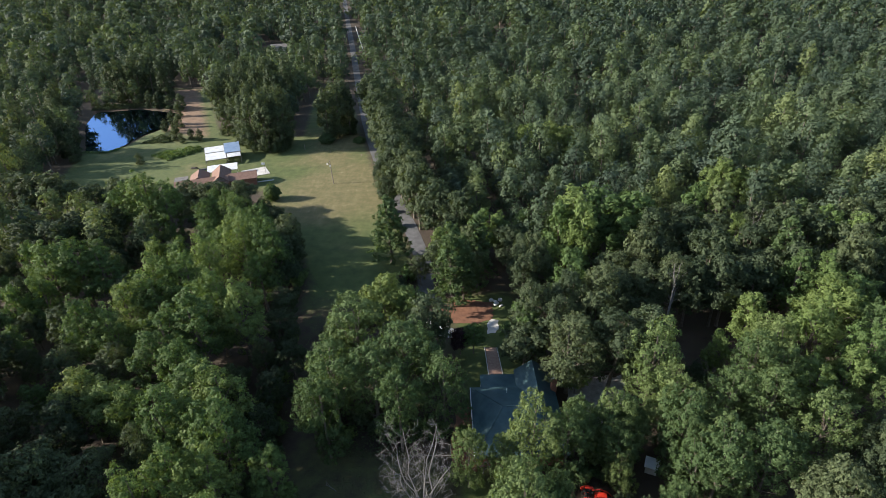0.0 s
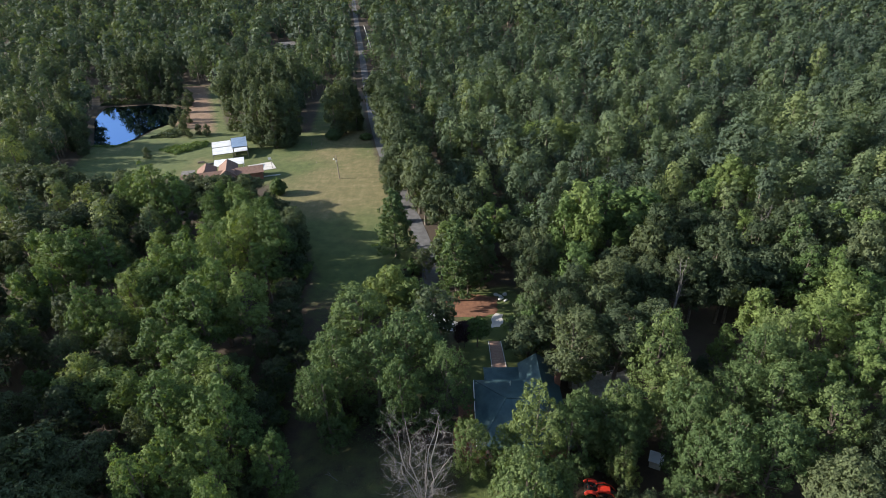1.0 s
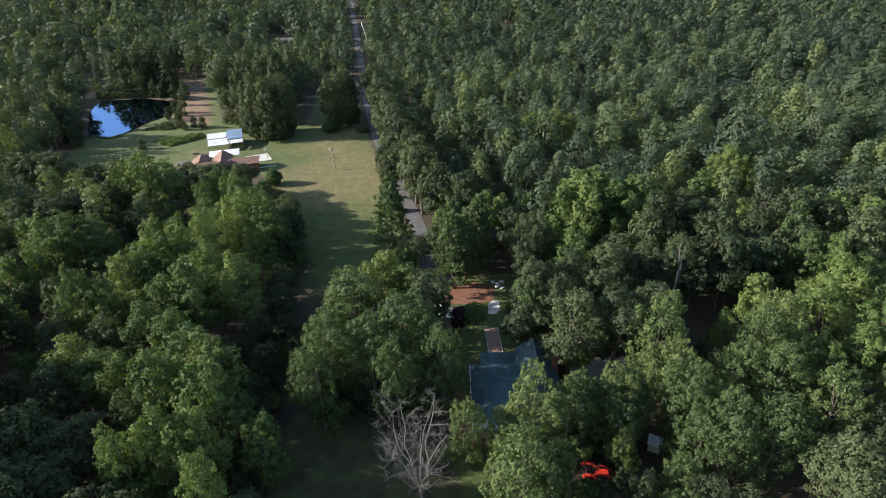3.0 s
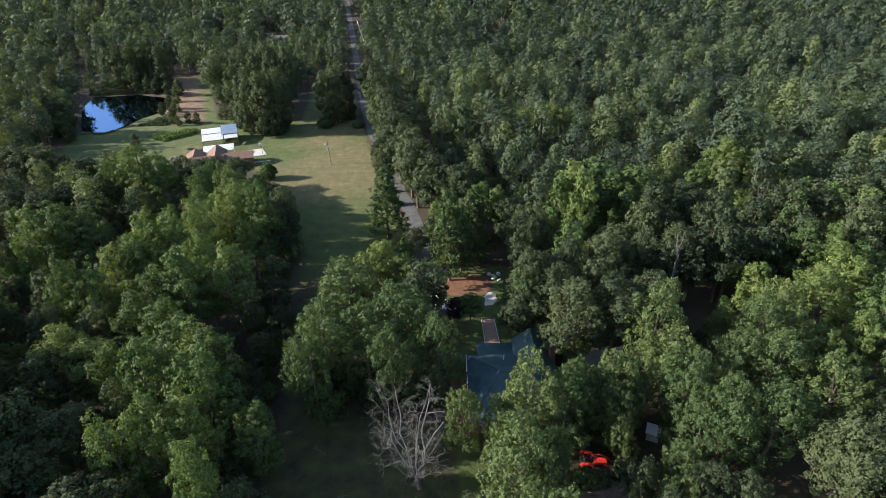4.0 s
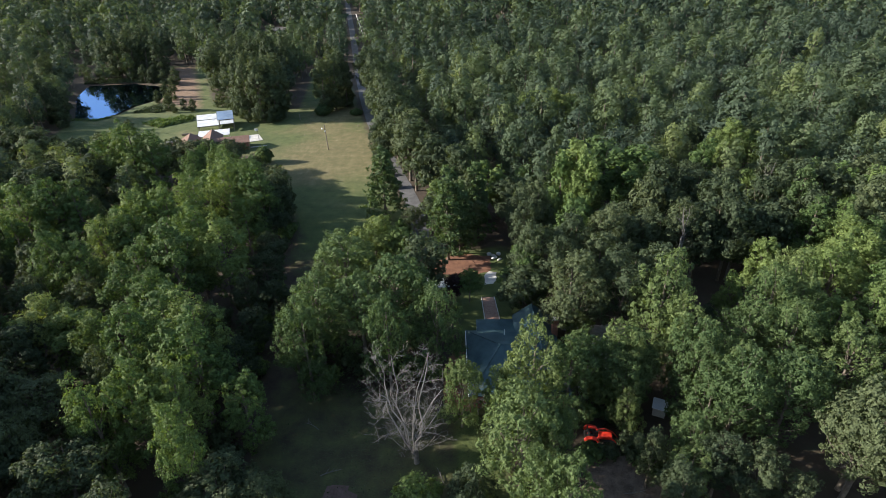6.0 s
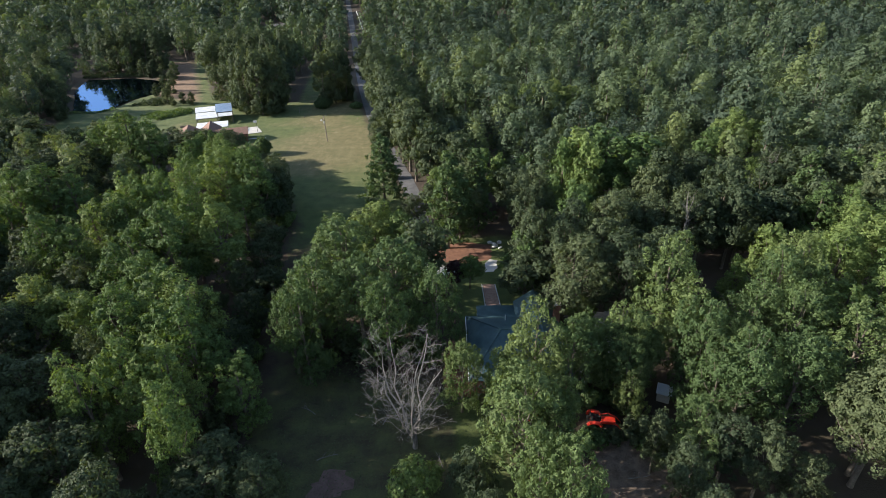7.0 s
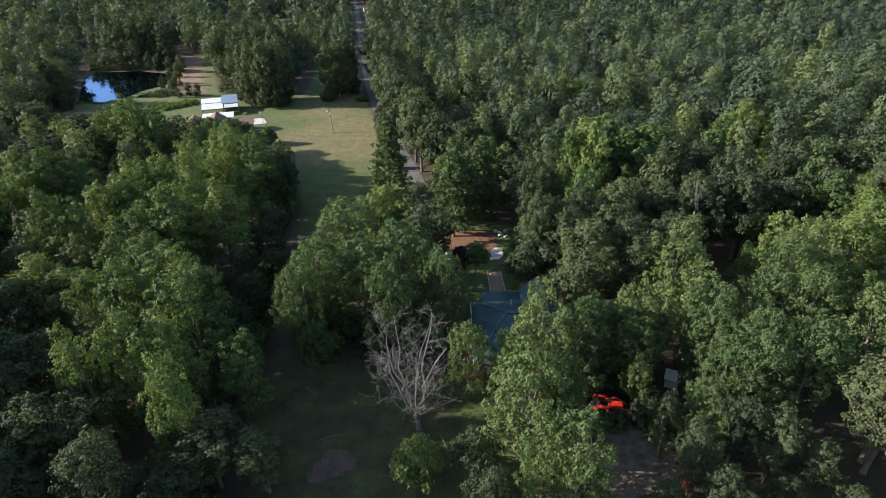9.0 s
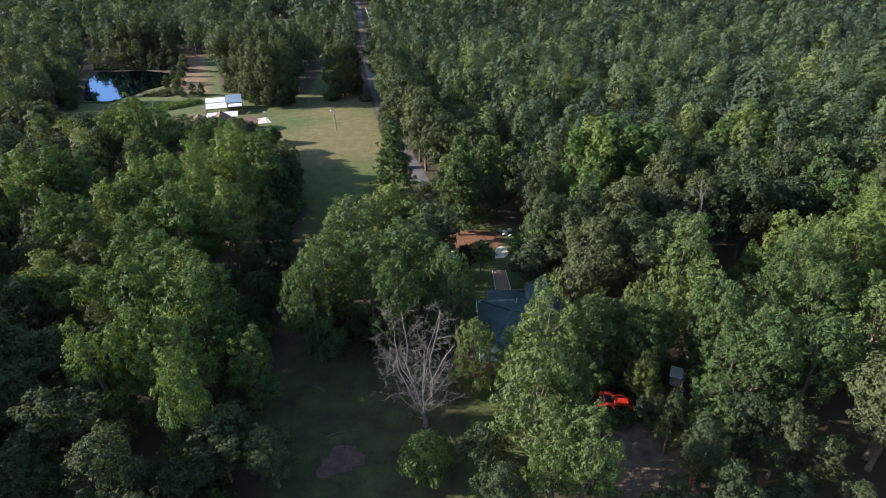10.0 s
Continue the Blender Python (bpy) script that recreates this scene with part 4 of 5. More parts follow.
white_paint = plain("white_paint", (0.66, 0.65, 0.62), (0.80, 0.79, 0.77), 1.5, 0.6, 0, 0.1, 20.0)
dark_steel = plain("dark_steel", (0.03, 0.03, 0.032), (0.07, 0.068, 0.065), 3.0, 0.5, 0.4, 0.1, 30.0)
rubber = plain("tyre_rubber", (0.018, 0.018, 0.018), (0.035, 0.034, 0.033), 3.0, 0.85, 0, 0.3, 30.0)
orange_paint = plain("orange_paint", (0.68, 0.036, 0.020), (0.82, 0.060, 0.026), 2.0, 0.45, 0, 0.05, 20.0)
red_paint = plain("red_paint", (0.42, 0.02, 0.016), (0.58, 0.04, 0.03), 2.0, 0.45, 0, 0.05, 20.0)
pole_wood = plain("creosoted_wood", (0.16, 0.13, 0.10), (0.29, 0.25, 0.21), 1.0, 0.9, 0, 0.4, 16.0)
stone = plain("pale_stone", (0.45, 0.43, 0.40), (0.66, 0.64, 0.60), 1.5, 0.9, 0, 0.4, 10.0)

# ---- the house with the teal roof ----


def gable(x0, x1, y0, y1, eave, ridge, along="y", over=0.0):
    """The two planes of a pitched roof over a rectangle, ridge along x or y."""
    if along == "y":
        c = (x0 + x1) / 2
        return ([(x0, y0, eave), (c, y0, ridge), (c, y1, ridge), (x0, y1, eave)], [(x1, y0, eave), (x1, y1, eave), (c, y1, ridge), (c, y0, ridge)])
    c = (y0 + y1) / 2
    return ([(x0, y0, eave), (x1, y0, eave), (x1, c, ridge), (x0, c, ridge)], [(x0, y1, eave), (x0, c, ridge), (x1, c, ridge), (x1, y1, eave)])


def teal_house():
    root = tagged(new("teal_roofed_house"), "single-storey brick house with a dark teal metal roof under trees", "house")
    part("wall", box(3.1, 15.9, 55.2, 68.4, 0, 3.0), brick_wall, root, "shaded red brick walls")
    part("wall", box(10.6, 15.9, 68.4, 72.3, 0, 2.9), brick_wall, root)
    low, high = 3.0, 6.0
    a, b_ = (7.2, 61.6, high), (11.6, 61.6, high)
    sw, se, ne, nw = (2.4, 54.4, low), (16.6, 54.4, low), (16.6, 69.0, low), (2.4, 69.0, low)
    for corners in ((sw, se, b_, a), (se, ne, b_), (ne, nw, a, b_), (nw, sw, a)):
        part("roof", slab(corners, 0.14), teal_roof, root, "dark teal ribbed metal roof")
    for corners in gable(10.2, 16.4, 61.5, 73.0, 3.06, 5.3):
        part("roof", slab(corners, 0.12), teal_roof, root)
    part("porch_roof", slab([(4.2, 67.6, 3.32), (10.3, 67.6, 3.32), (10.3, 72.6, 2.55), (4.2, 72.6, 2.55)], 0.1), teal_roof, root, "low teal porch roof")
    for x in (4.4, 7.3, 10.1):
        part("porch_post", box(x - 0.07, x + 0.07, 72.3, 72.44, 0, 2.5, 0.01), white_paint, root, "white porch post")
    for p, q in ((a, b_), (sw, a), (se, b_), (ne, b_), (nw, a), ((13.3, 61.5, 5.3), (13.3, 73.0, 5.3))):
        lift = np.array([0, 0, 0.04])
        part("ridge_cap", rod([np.array(p) + lift, np.array(q) + lift], [0.09, 0.09], 6), teal_roof, root)
    part("gutter", box(2.28, 2.42, 54.4, 69.0, 2.82, 2.95, 0.02), white_paint, root, "weathered white gutter")
    pipe = part("vent_pipe", rod([(8.3, 66.5, 4.0), (8.3, 66.5, 5.0)], [0.07, 0.07], 8), white_paint, root, "pale vent pipe")
    stack = part("chimney", box(15.8, 16.75, 67.4, 68.3, 0, 6.0, 0.02), brick_wall, root, "dark red brick chimney")
    part("cap", box(15.7, 16.85, 67.3, 68.4, 6.0, 6.12, 0.03), concrete, stack, "pale concrete cap")
    return root


teal_house()
walkway = tagged(new("walkway"), "brick-paved front walk with pale edging on the lawn", "walkway", kind="structure")
part("paving", slab([(6.2, 73.2, 0.06), (8.6, 73.2, 0.06), (8.0, 82.9, 0.06), (5.9, 82.9, 0.06)], 0.1), brick_paving, walkway)
for x0, x1 in ((6.05, 5.75), (8.72, 8.12)):
    part("edging", rod([(x0, 73.2, 0.07), ((x0 + x1) / 2, 78, 0.07), (x1, 82.9, 0.07)], [0.09, 0.09, 0.09], 6), stone, walkway, "pale stone edging")

# ---- the farmhouse, its shed and the slab ----
SITE = pose(-78.5, 172.8, 0, 0, 0, 18)


def placed(bm, m=SITE):
    bmesh.ops.transform(bm, matrix=m, verts=bm.verts)
    return bm


def farmhouse():
    root = tagged(new("farmhouse"), "low rambling brick farmhouse with brown shingle roofs behind trees", "house")
    wings = ((-14, 3, -6.2, 0.6, 2.7, 4.3, "x"), (-9.8, -3.4, -2, 6.5, 2.7, 4.5, "y"), (-2.8, 3.6, -5.5, 6.8, 2.8, 5.0, "y"), (3.0, 12.2, -5.0, 2.2, 2.7, 4.1, "x"))
    for x0, x1, y0, y1, eave, ridge, along in wings:
        part("wall", placed(box(x0 + 0.5, x1 - 0.5, y0 + 0.5, y1 - 0.5, 0, eave)), brick_wall, root, "dull red brick wall")
        for corners in gable(x0, x1, y0, y1, eave, ridge, along):
            part("roof", placed(slab(corners, 0.18)), shingle, root, "faded brown shingle roof")
        c = (x0 + x1) / 2 if along == "y" else (y0 + y1) / 2
        for end in ((y0, y1) if along == "y" else (x0, x1)):
            e = end + (0.5 if end in (y0, x0) else -0.5)
            tri = [(x0 + 0.5, e, eave), (x1 - 0.5, e, eave), (c, e, ridge - 0.2)] if along == "y" else [(e, y0 + 0.5, eave), (e, y1 - 0.5, eave), (e, c, ridge - 0.2)]
            g = slab(tri, 0.02)
            part("gable_wall", placed(g), board_wall, root)
    part("annex_wall", placed(box(-14.6, -10.6, 0.9, 5.2, 0, 2.6)), board_wall, root, "pale boarded annex")
    part("annex_roof", placed(slab([(-14.8, 0.7, 2.7), (-10.5, 0.7, 2.7), (-10.5, 5.4, 2.9), (-14.8, 5.4, 2.9)], 0.12)), grey_wood, root, "flat weathered grey annex roof")
    part("porch_roof", placed(slab([(-6.8, -9.0, 2.35), (-2.8, -9.0, 2.35), (-2.8, -5.6, 2.75), (-6.8, -5.6, 2.75)], 0.08)), white_roof, root, "small white porch roof")
    for x in (-6.6, -3.0):
        part("porch_post", placed(box(x - 0.06, x + 0.06, -8.9, -8.78, 0, 2.3, 0.01)), white_paint, root)
    return root


farmhouse()


def carport():
    root = tagged(new("carport"), "open carport with a flat white metal roof", "carport")
    part("roof", placed(slab([(-4.6, 6.6, 2.7), (5.6, 6.6, 2.7), (5.6, 12.6, 3.15), (-4.6, 12.6, 3.15)], 0.1)), white_roof, root, "white ribbed metal roof")
    for x in (-4.3, 0.5, 5.3):
        for y, h in ((6.8, 2.6), (12.4, 3.03)):
            part("post", placed(box(x - 0.06, x + 0.06, y - 0.06, y + 0.06, 0, h, 0.01)), white_paint, root)
    return root


carport()
SHED = pose(-87.0, 198.3, 0, 0, 0, 21) @ Matrix.Diagonal((0.92, 0.92, 1, 1))


def shed():
    root = tagged(new("pole_shed"), "open pole shed with white and sky-tinted blue metal roofs", "shed")
    roofs = ((-6.6, 1.0, 1.2, 7.0, 3.3, 3.9, white_roof, "white lean-to roof"), (-6.4, 1.6, -6.4, 0.6, 2.6, 3.2, white_roof, "white front lean-to roof"),
             (1.2, 7.4, -3.0, 7.4, 3.6, 4.5, blue_roof, "metal roof slope coloured blue as if reflecting sky"), (2.0, 7.2, -6.6, -3.1, 2.8, 3.3, white_roof, "white eave sheet"))
    for x0, x1, y0, y1, z0, z1, m, label in roofs:
        part("roof", placed(slab([(x0, y0, z0), (x1, y0, z0), (x1, y1, z1), (x0, y1, z1)], 0.09), SHED), m, root, label)
        for x in (x0 + 0.15, x1 - 0.15):
            for y, h in ((y0 + 0.15, z0), (y1 - 0.15, z1)):
                part("post", placed(box(x - 0.08, x + 0.08, y - 0.08, y + 0.08, 0, h - 0.1, 0.01), SHED), pole_wood, root)
    part("back_wall", placed(box(-6.2, 7.0, 6.6, 6.75, 0, 3.5), SHED), board_wall, root, "weathered board wall")
    part("side_wall", placed(box(6.9, 7.05, -2.8, 6.6, 0, 3.45), SHED), board_wall, root)
    part("beam", placed(box(-6.4, 1.6, -6.3, -6.1, 2.28, 2.48, 0.01), SHED), pole_wood, root)
    return root


shed()
slab_root = tagged(new("concrete_slab", None), "pale concrete slab on the grass beside the farmhouse", "slab", kind="structure")
part("slab_top", slab([(-76.0, 185.4, 0.14), (-69.8, 179.6, 0.14), (-64.4, 182.2, 0.14), (-68.2, 189.2, 0.14)], 0.2), concrete, slab_root)
part("step", slab([(-66.5, 174.0, 0.1), (-61.2, 175.6, 0.1), (-61.4, 176.3, 0.1), (-66.7, 174.7, 0.1)], 0.15), concrete, slab_root)
goal = tagged(new("goal_post"), "thin steel goal post with a small board on the slab", "goal post")
part("pole", rod([(-66.0, 182.6, 0.1), (-66.0, 182.6, 3.2), (-66.4, 182.9, 3.5)], [0.06, 0.06, 0.05], 8), dark_steel, goal)
part("backboard", box(-67.1, -65.9, 182.9, 182.96, 3.1, 3.9, 0.01), white_paint, goal, "small white board")


def log_pile(x, y, turn, label, m, count=5, long=2.6, seed=1):
    root = tagged(new("log_pile"), label, "log pile")
    rng = np.random.default_rng(seed)
    for i in range(count):
        row = 0 if i < 3 else 1
        off = (i if row == 0 else i - 2.5) * 0.34
        r = rng.uniform(0.13, 0.17)
        bm = rod([(-long / 2 + rng.uniform(-0.3, 0.3), off, 0.16 + row * 0.28), (0, off, 0.17 + row * 0.28), (long / 2 + rng.uniform(-0.3, 0.3), off, 0.16 + row * 0.28)], [r, r * 0.97, r * 0.9], 7)
        part("log", placed(bm, pose(x, y, 0, 0, 0, turn)), m, root)


log_pile(-89.5, 188.0, 22, "pale cut logs stacked on the grass by the shed", grey_wood, 5, 4.2, 3)
log_pile(-95.0, 189.5, 10, "old boards and logs on the grass by the shed", bark, 5, 2.0, 4)
log_pile(-17.0, 66.2, 8, "pale weathered logs under the pecan trees", grey_wood, 5, 3.0, 5)

# ---- the yard light, posts and the line ----


def yard_light():
    root = tagged(new("yard_light_pole"), "leaning wooden pole with a white yard lamp in the field", "utility pole")
    shaft = part("pole", rod([(-39.5, 170.8, -0.3), (-39.7, 170.8, 4), (-39.9, 170.9, 8.2)], [0.17, 0.15, 0.12], 10), pole_wood, root)
    part("bracket", rod([(-39.85, 170.9, 7.0), (-40.2, 170.7, 7.25), (-40.6, 170.5, 7.2)], [0.04, 0.04, 0.04], 6), dark_steel, root)
    head = part("lamp_head", rod([(-40.6, 170.5, 7.35), (-40.6, 170.5, 7.1), (-40.6, 170.5, 6.85)], [0.12, 0.3, 0.26], 10), white_paint, root, "white lamp head")
    part("meter_box", box(-40.05, -39.65, 170.6, 170.75, 6.0, 6.6, 0.02), white_paint, root, "small white box")


yard_light()
for x, y, h in ((-57.5, 207.5, 2.2), (-54.0, 200.5, 0.6), (-33.5, 197.5, 0.7), (-46.5, 203.0, 0.5), (-51.0, 187.0, 0.4)):
    post = tagged(new("field_post"), "short dark weathered post standing in the grass", "post", "field posts")
    part("post", rod([(x, y, -0.1), (x + 0.05, y, h)], [0.13, 0.11], 7), pole_wood, post)


def line_pole(x, y, h):
    z = float(ground_z(x, y))
    root = tagged(new("line_pole"), "grey wooden power pole rising out of the woods", "utility pole", "power poles")
    part("pole", rod([(x, y, z - 0.3), (x, y, z + h)], [0.18, 0.12], 8), grey_wood, root)
    part("crossarm", box(x - 0.08, x + 0.08, y - 1.2, y + 1.2, z + h - 0.9, z + h - 0.75, 0.02), grey_wood, root)
    return (x, y, z + h - 0.7)


tops = [line_pole(*p) for p in ((8, 210, 16), (90, 213, 19), (172, 217, 18))]
for a, b_ in zip(tops, tops[1:]):
    for side in (-1.0, 1.0):
        u = np.linspace(0, 1, 9)[:, None]
        path = np.array(a) * (1 - u) + np.array(b_) * u + np.array([0, side, 0]) - np.array([0, 0, 1.0]) * (4 * u * (1 - u)) * 1.6
        wire = tagged(new("power_line"), "thin dark power line strung over the woods", "cable", "power lines")
        part("wire", rod(path, [0.025] * 9, 4), dark_steel, wire)

# ---- the far end of the road ----


def white_fence():
    root = tagged(new("roadside_fence"), "long white board fence along the far road", "fence")
    pts = [(-57.0 + 16 * (392 - y) / 80, y) for y in range(386, 478, 6)]
    for (x, y), (x2, y2) in zip(pts, pts[1:]):
        z, z2 = float(ground_z(x, y)), float(ground_z(x2, y2))
        part("post", box(x - 0.09, x + 0.09, y - 0.09, y + 0.09, z - 0.2, z + 1.7, 0.01), white_paint, root)
        for h in (0.55, 1.0, 1.5):
            part("rail", rod([(x, y, z + h), (x2, y2, z2 + h)], [0.12, 0.12], 4), white_paint, root)


white_fence()


def far_house(x, y, turn):
    root = tagged(new("distant_house"), "small distant house with pale walls among trees", "house")
    m = pose(x, y, float(ground_z(x, y)), 0, 0, turn)
    part("wall", placed(box(-5.5, 5.5, -3.5, 3.5, 0, 2.8), m), board_wall, root)
    for corners in gable(-6, 6, -4, 4, 2.8, 4.6, "x"):
        part("roof", placed(slab(corners, 0.15), m), grey_wood, root, "weathered grey roof")


far_house(-121, 413, 10)

# ---- the working yard ----


def wheel(root, x, y, z, r, w, hub):
    """A tractor wheel lying across y, with its tyre and rim."""
    bm = rod([(x, y - w / 2, z), (x, y - w * 0.36, z), (x, y + w * 0.36, z), (x, y + w / 2, z)], [r * 0.82, r, r, r * 0.82], 20)
    tyre = part("tyre", bm, rubber, root)
    for i in range(14):
        a = i * 2 * math.pi / 14
        lug = box(-0.04, 0.04, -w * 0.42, w * 0.42, r * 0.96, r * 1.07, 0, pose(x, y, z, 0, math.degrees(a), 0))
        part("lug", lug, rubber, tyre)
    part("rim", rod([(x, y - w * 0.52, z), (x, y + w * 0.52, z)], [r * 0.5, r * 0.5], 14), hub, root, "orange steel rim")
    return tyre


def tractor(x, y, turn):
    root = tagged(new("tractor"), "compact orange tractor with a loader, parked under trees", "tractor")
    parts = []

    def p(name, bm, m, label=""):
        ob = part(name, bm, m, root, label)
        parts.append(ob)
        return ob

    p("chassis", box(-1.2, 1.5, -0.28, 0.28, 0.55, 0.95, 0.04), dark_steel)
    p("hood", box(0.15, 1.75, -0.42, 0.42, 0.95, 1.55, 0.1), orange_paint, "orange bonnet")
    p("grille", box(1.75, 1.8, -0.34, 0.34, 0.98, 1.45, 0.02), dark_steel)
    for sy in (-1, 1):
        bm = rod([(-1.55, sy * 0.72, 1.15), (-1.3, sy * 0.72, 1.5), (-0.75, sy * 0.72, 1.62), (-0.2, sy * 0.72, 1.5), (0.02, sy * 0.72, 1.15)], [0.2] * 5, 6)
        bmesh.ops.scale(bm, vec=(1, 1.3, 1), verts=bm.verts)
        p("fender", bm, orange_paint, "orange rear mudguard")
        p("roll_bar_post", rod([(-1.2, sy * 0.55, 1.1), (-1.25, sy * 0.55, 2.2)], [0.05, 0.05], 6), dark_steel)
        p("loader_arm", rod([(-0.1, sy * 0.62, 1.45), (0.9, sy * 0.66, 1.75), (1.9, sy * 0.66, 1.25), (2.6, sy * 0.66, 0.45)], [0.09, 0.09, 0.09, 0.07], 6), orange_paint, "orange loader arm")
        p("loader_ram", rod([(0.5, sy * 0.66, 0.9), (1.9, sy * 0.66, 1.1)], [0.05, 0.04], 6), dark_steel)
        wheel(root, -0.8, sy * 0.78, 0.72, 0.72, 0.42, orange_paint)
        wheel(root, 1.25, sy * 0.68, 0.45, 0.45, 0.28, orange_paint)
    p("roll_bar", rod([(-1.25, -0.55, 2.2), (-1.25, 0.55, 2.2)], [0.05, 0.05], 6), dark_steel)
    p("seat", box(-1.0, -0.55, -0.26, 0.26, 1.1, 1.3, 0.06), rubber)
    p("seat_back", box(-1.08, -0.92, -0.26, 0.26, 1.25, 1.75, 0.06), rubber)
    p("steering_wheel", rod([(-0.1, 0, 1.45), (-0.28, 0, 1.72), (-0.3, 0, 1.75)], [0.03, 0.03, 0.2], 12), dark_steel)
    bucket = bmesh.new()
    prof = [(2.5, 0.75), (2.55, 0.2), (2.75, 0.06), (3.25, 0.05)]
    rows = [[bucket.verts.new((a, y_, b2)) for a, b2 in prof] for y_ in (-0.85, 0.85)]
    for i in range(3):
        bucket.faces.new((rows[0][i], rows[0][i + 1], rows[1][i + 1], rows[1][i]))
    for r_ in rows:
        bucket.faces.new(r_)
    p("bucket", bucket, dark_steel, "scuffed steel loader bucket")
    root.matrix_basis = pose(x, y, 0.03, 0, 0, turn) @ Matrix.Scale(1.04, 4)


tractor(18.7, 49.0, -8)


def tiller(x, y, turn):
    root = tagged(new("garden_tiller"), "small orange garden tiller on bare soil", "tiller")
    part("engine_cover", box(-0.5, 0.6, -0.4, 0.4, 0.45, 0.95, 0.1), orange_paint, root, "orange engine cover")
    part("deck", box(-0.9, 0.9, -0.55, 0.55, 0.25, 0.45, 0.06), orange_paint, root)
    part("handlebar", rod([(-0.5, -0.25, 0.7), (-1.3, -0.25, 1.1), (-1.3, 0.25, 1.1), (-0.5, 0.25, 0.7)], [0.03] * 4, 6), dark_steel, root)
    for sx in (-0.5, 0.5):
        for sy in (-0.5, 0.5):
            part("wheel", rod([(sx, sy - 0.09, 0.24), (sx, sy + 0.09, 0.24)], [0.24, 0.24], 14), rubber, root)
    root.matrix_basis = pose(x, y, 0.0, 0, 0, turn)


tiller(10.6, 50.5, 20)


def lean_to(x, y, turn, label, wide, deep, high):
    root = tagged(new("small_shed"), label, "shed")
    m = pose(x, y, 0, 0, 0, turn)
    part("body", placed(box(-wide / 2, wide / 2, -deep / 2, deep / 2, 0, high - 0.25, 0.02), m), board_wall, root)
    w, d = wide / 2 + 0.2, deep / 2 + 0.2
    part("roof", placed(slab([(-w, -d, high - 0.2), (w, -d, high - 0.2), (w, d, high + 0.25), (-w, d, high + 0.25)], 0.06), m), white_roof, root, "pale metal roof")


lean_to(28.4, 53.8, -25, "small pale shed under the trees", 1.6, 1.3, 1.7)
lean_to(19.0, 57.6, 10, "little weathered box shed under trees", 1.3, 1.1, 1.3)
cart = tagged(new("hand_truck"), "bright red hand truck standing on bare soil", "hand truck")
for sx in (-0.24, 0.24):
    part("upright", rod([(24.2 + sx, 37.4, 0.15), (24.2 + sx, 37.7, 1.25), (24.2 + sx, 37.9, 1.45)], [0.045] * 3, 6), red_paint, cart)
    part("wheel", rod([(24.2 + sx - 0.06, 37.55, 0.2), (24.2 + sx + 0.06, 37.55, 0.2)], [0.2, 0.2], 12), rubber, cart)
for h in (0.45, 0.8, 1.15):
    part("crossbar", rod([(23.96, 37.4 + h * 0.26, h), (24.44, 37.4 + h * 0.26, h)], [0.04, 0.04], 6), red_paint, cart)
part("panel", box(23.96, 24.44, 37.5, 37.56, 0.45, 1.15, 0.01), red_paint, cart)
part("toe_plate", box(23.9, 24.5, 37.0, 37.4, 0.03, 0.07, 0.01), red_paint, cart)
barrel = tagged(new("bucket"), "white plastic bucket on the ground under trees", "bucket")
part("body", rod([(13.0, 56.0, 0), (13.0, 56.0, 0.75)], [0.32, 0.38], 14), white_paint, barrel)
rng = np.random.default_rng(40)
for i in range(11):
    x, y, r = 9.6 + rng.uniform(-1.5, 1.5), 98.4 + rng.uniform(-2.0, 1.6), rng.uniform(0.22, 0.55)
    bm = bmesh.new()
    bmesh.ops.create_icosphere(bm, subdivisions=2, radius=r)
    for v in bm.verts:
        v.co *= 1 + 0.25 * noise.noise(v.co * 1.7 / r + Vector((i * 9.0, 0, 0)))
        v.co.z *= 0.65
    bmesh.ops.translate(bm, vec=(x, y, r * 0.45), verts=bm.verts)
    rock = tagged(new("boulder"), "pale weathered boulder beside the path", "rock", "boulders by the path")
    part("stone", bm, stone, rock)

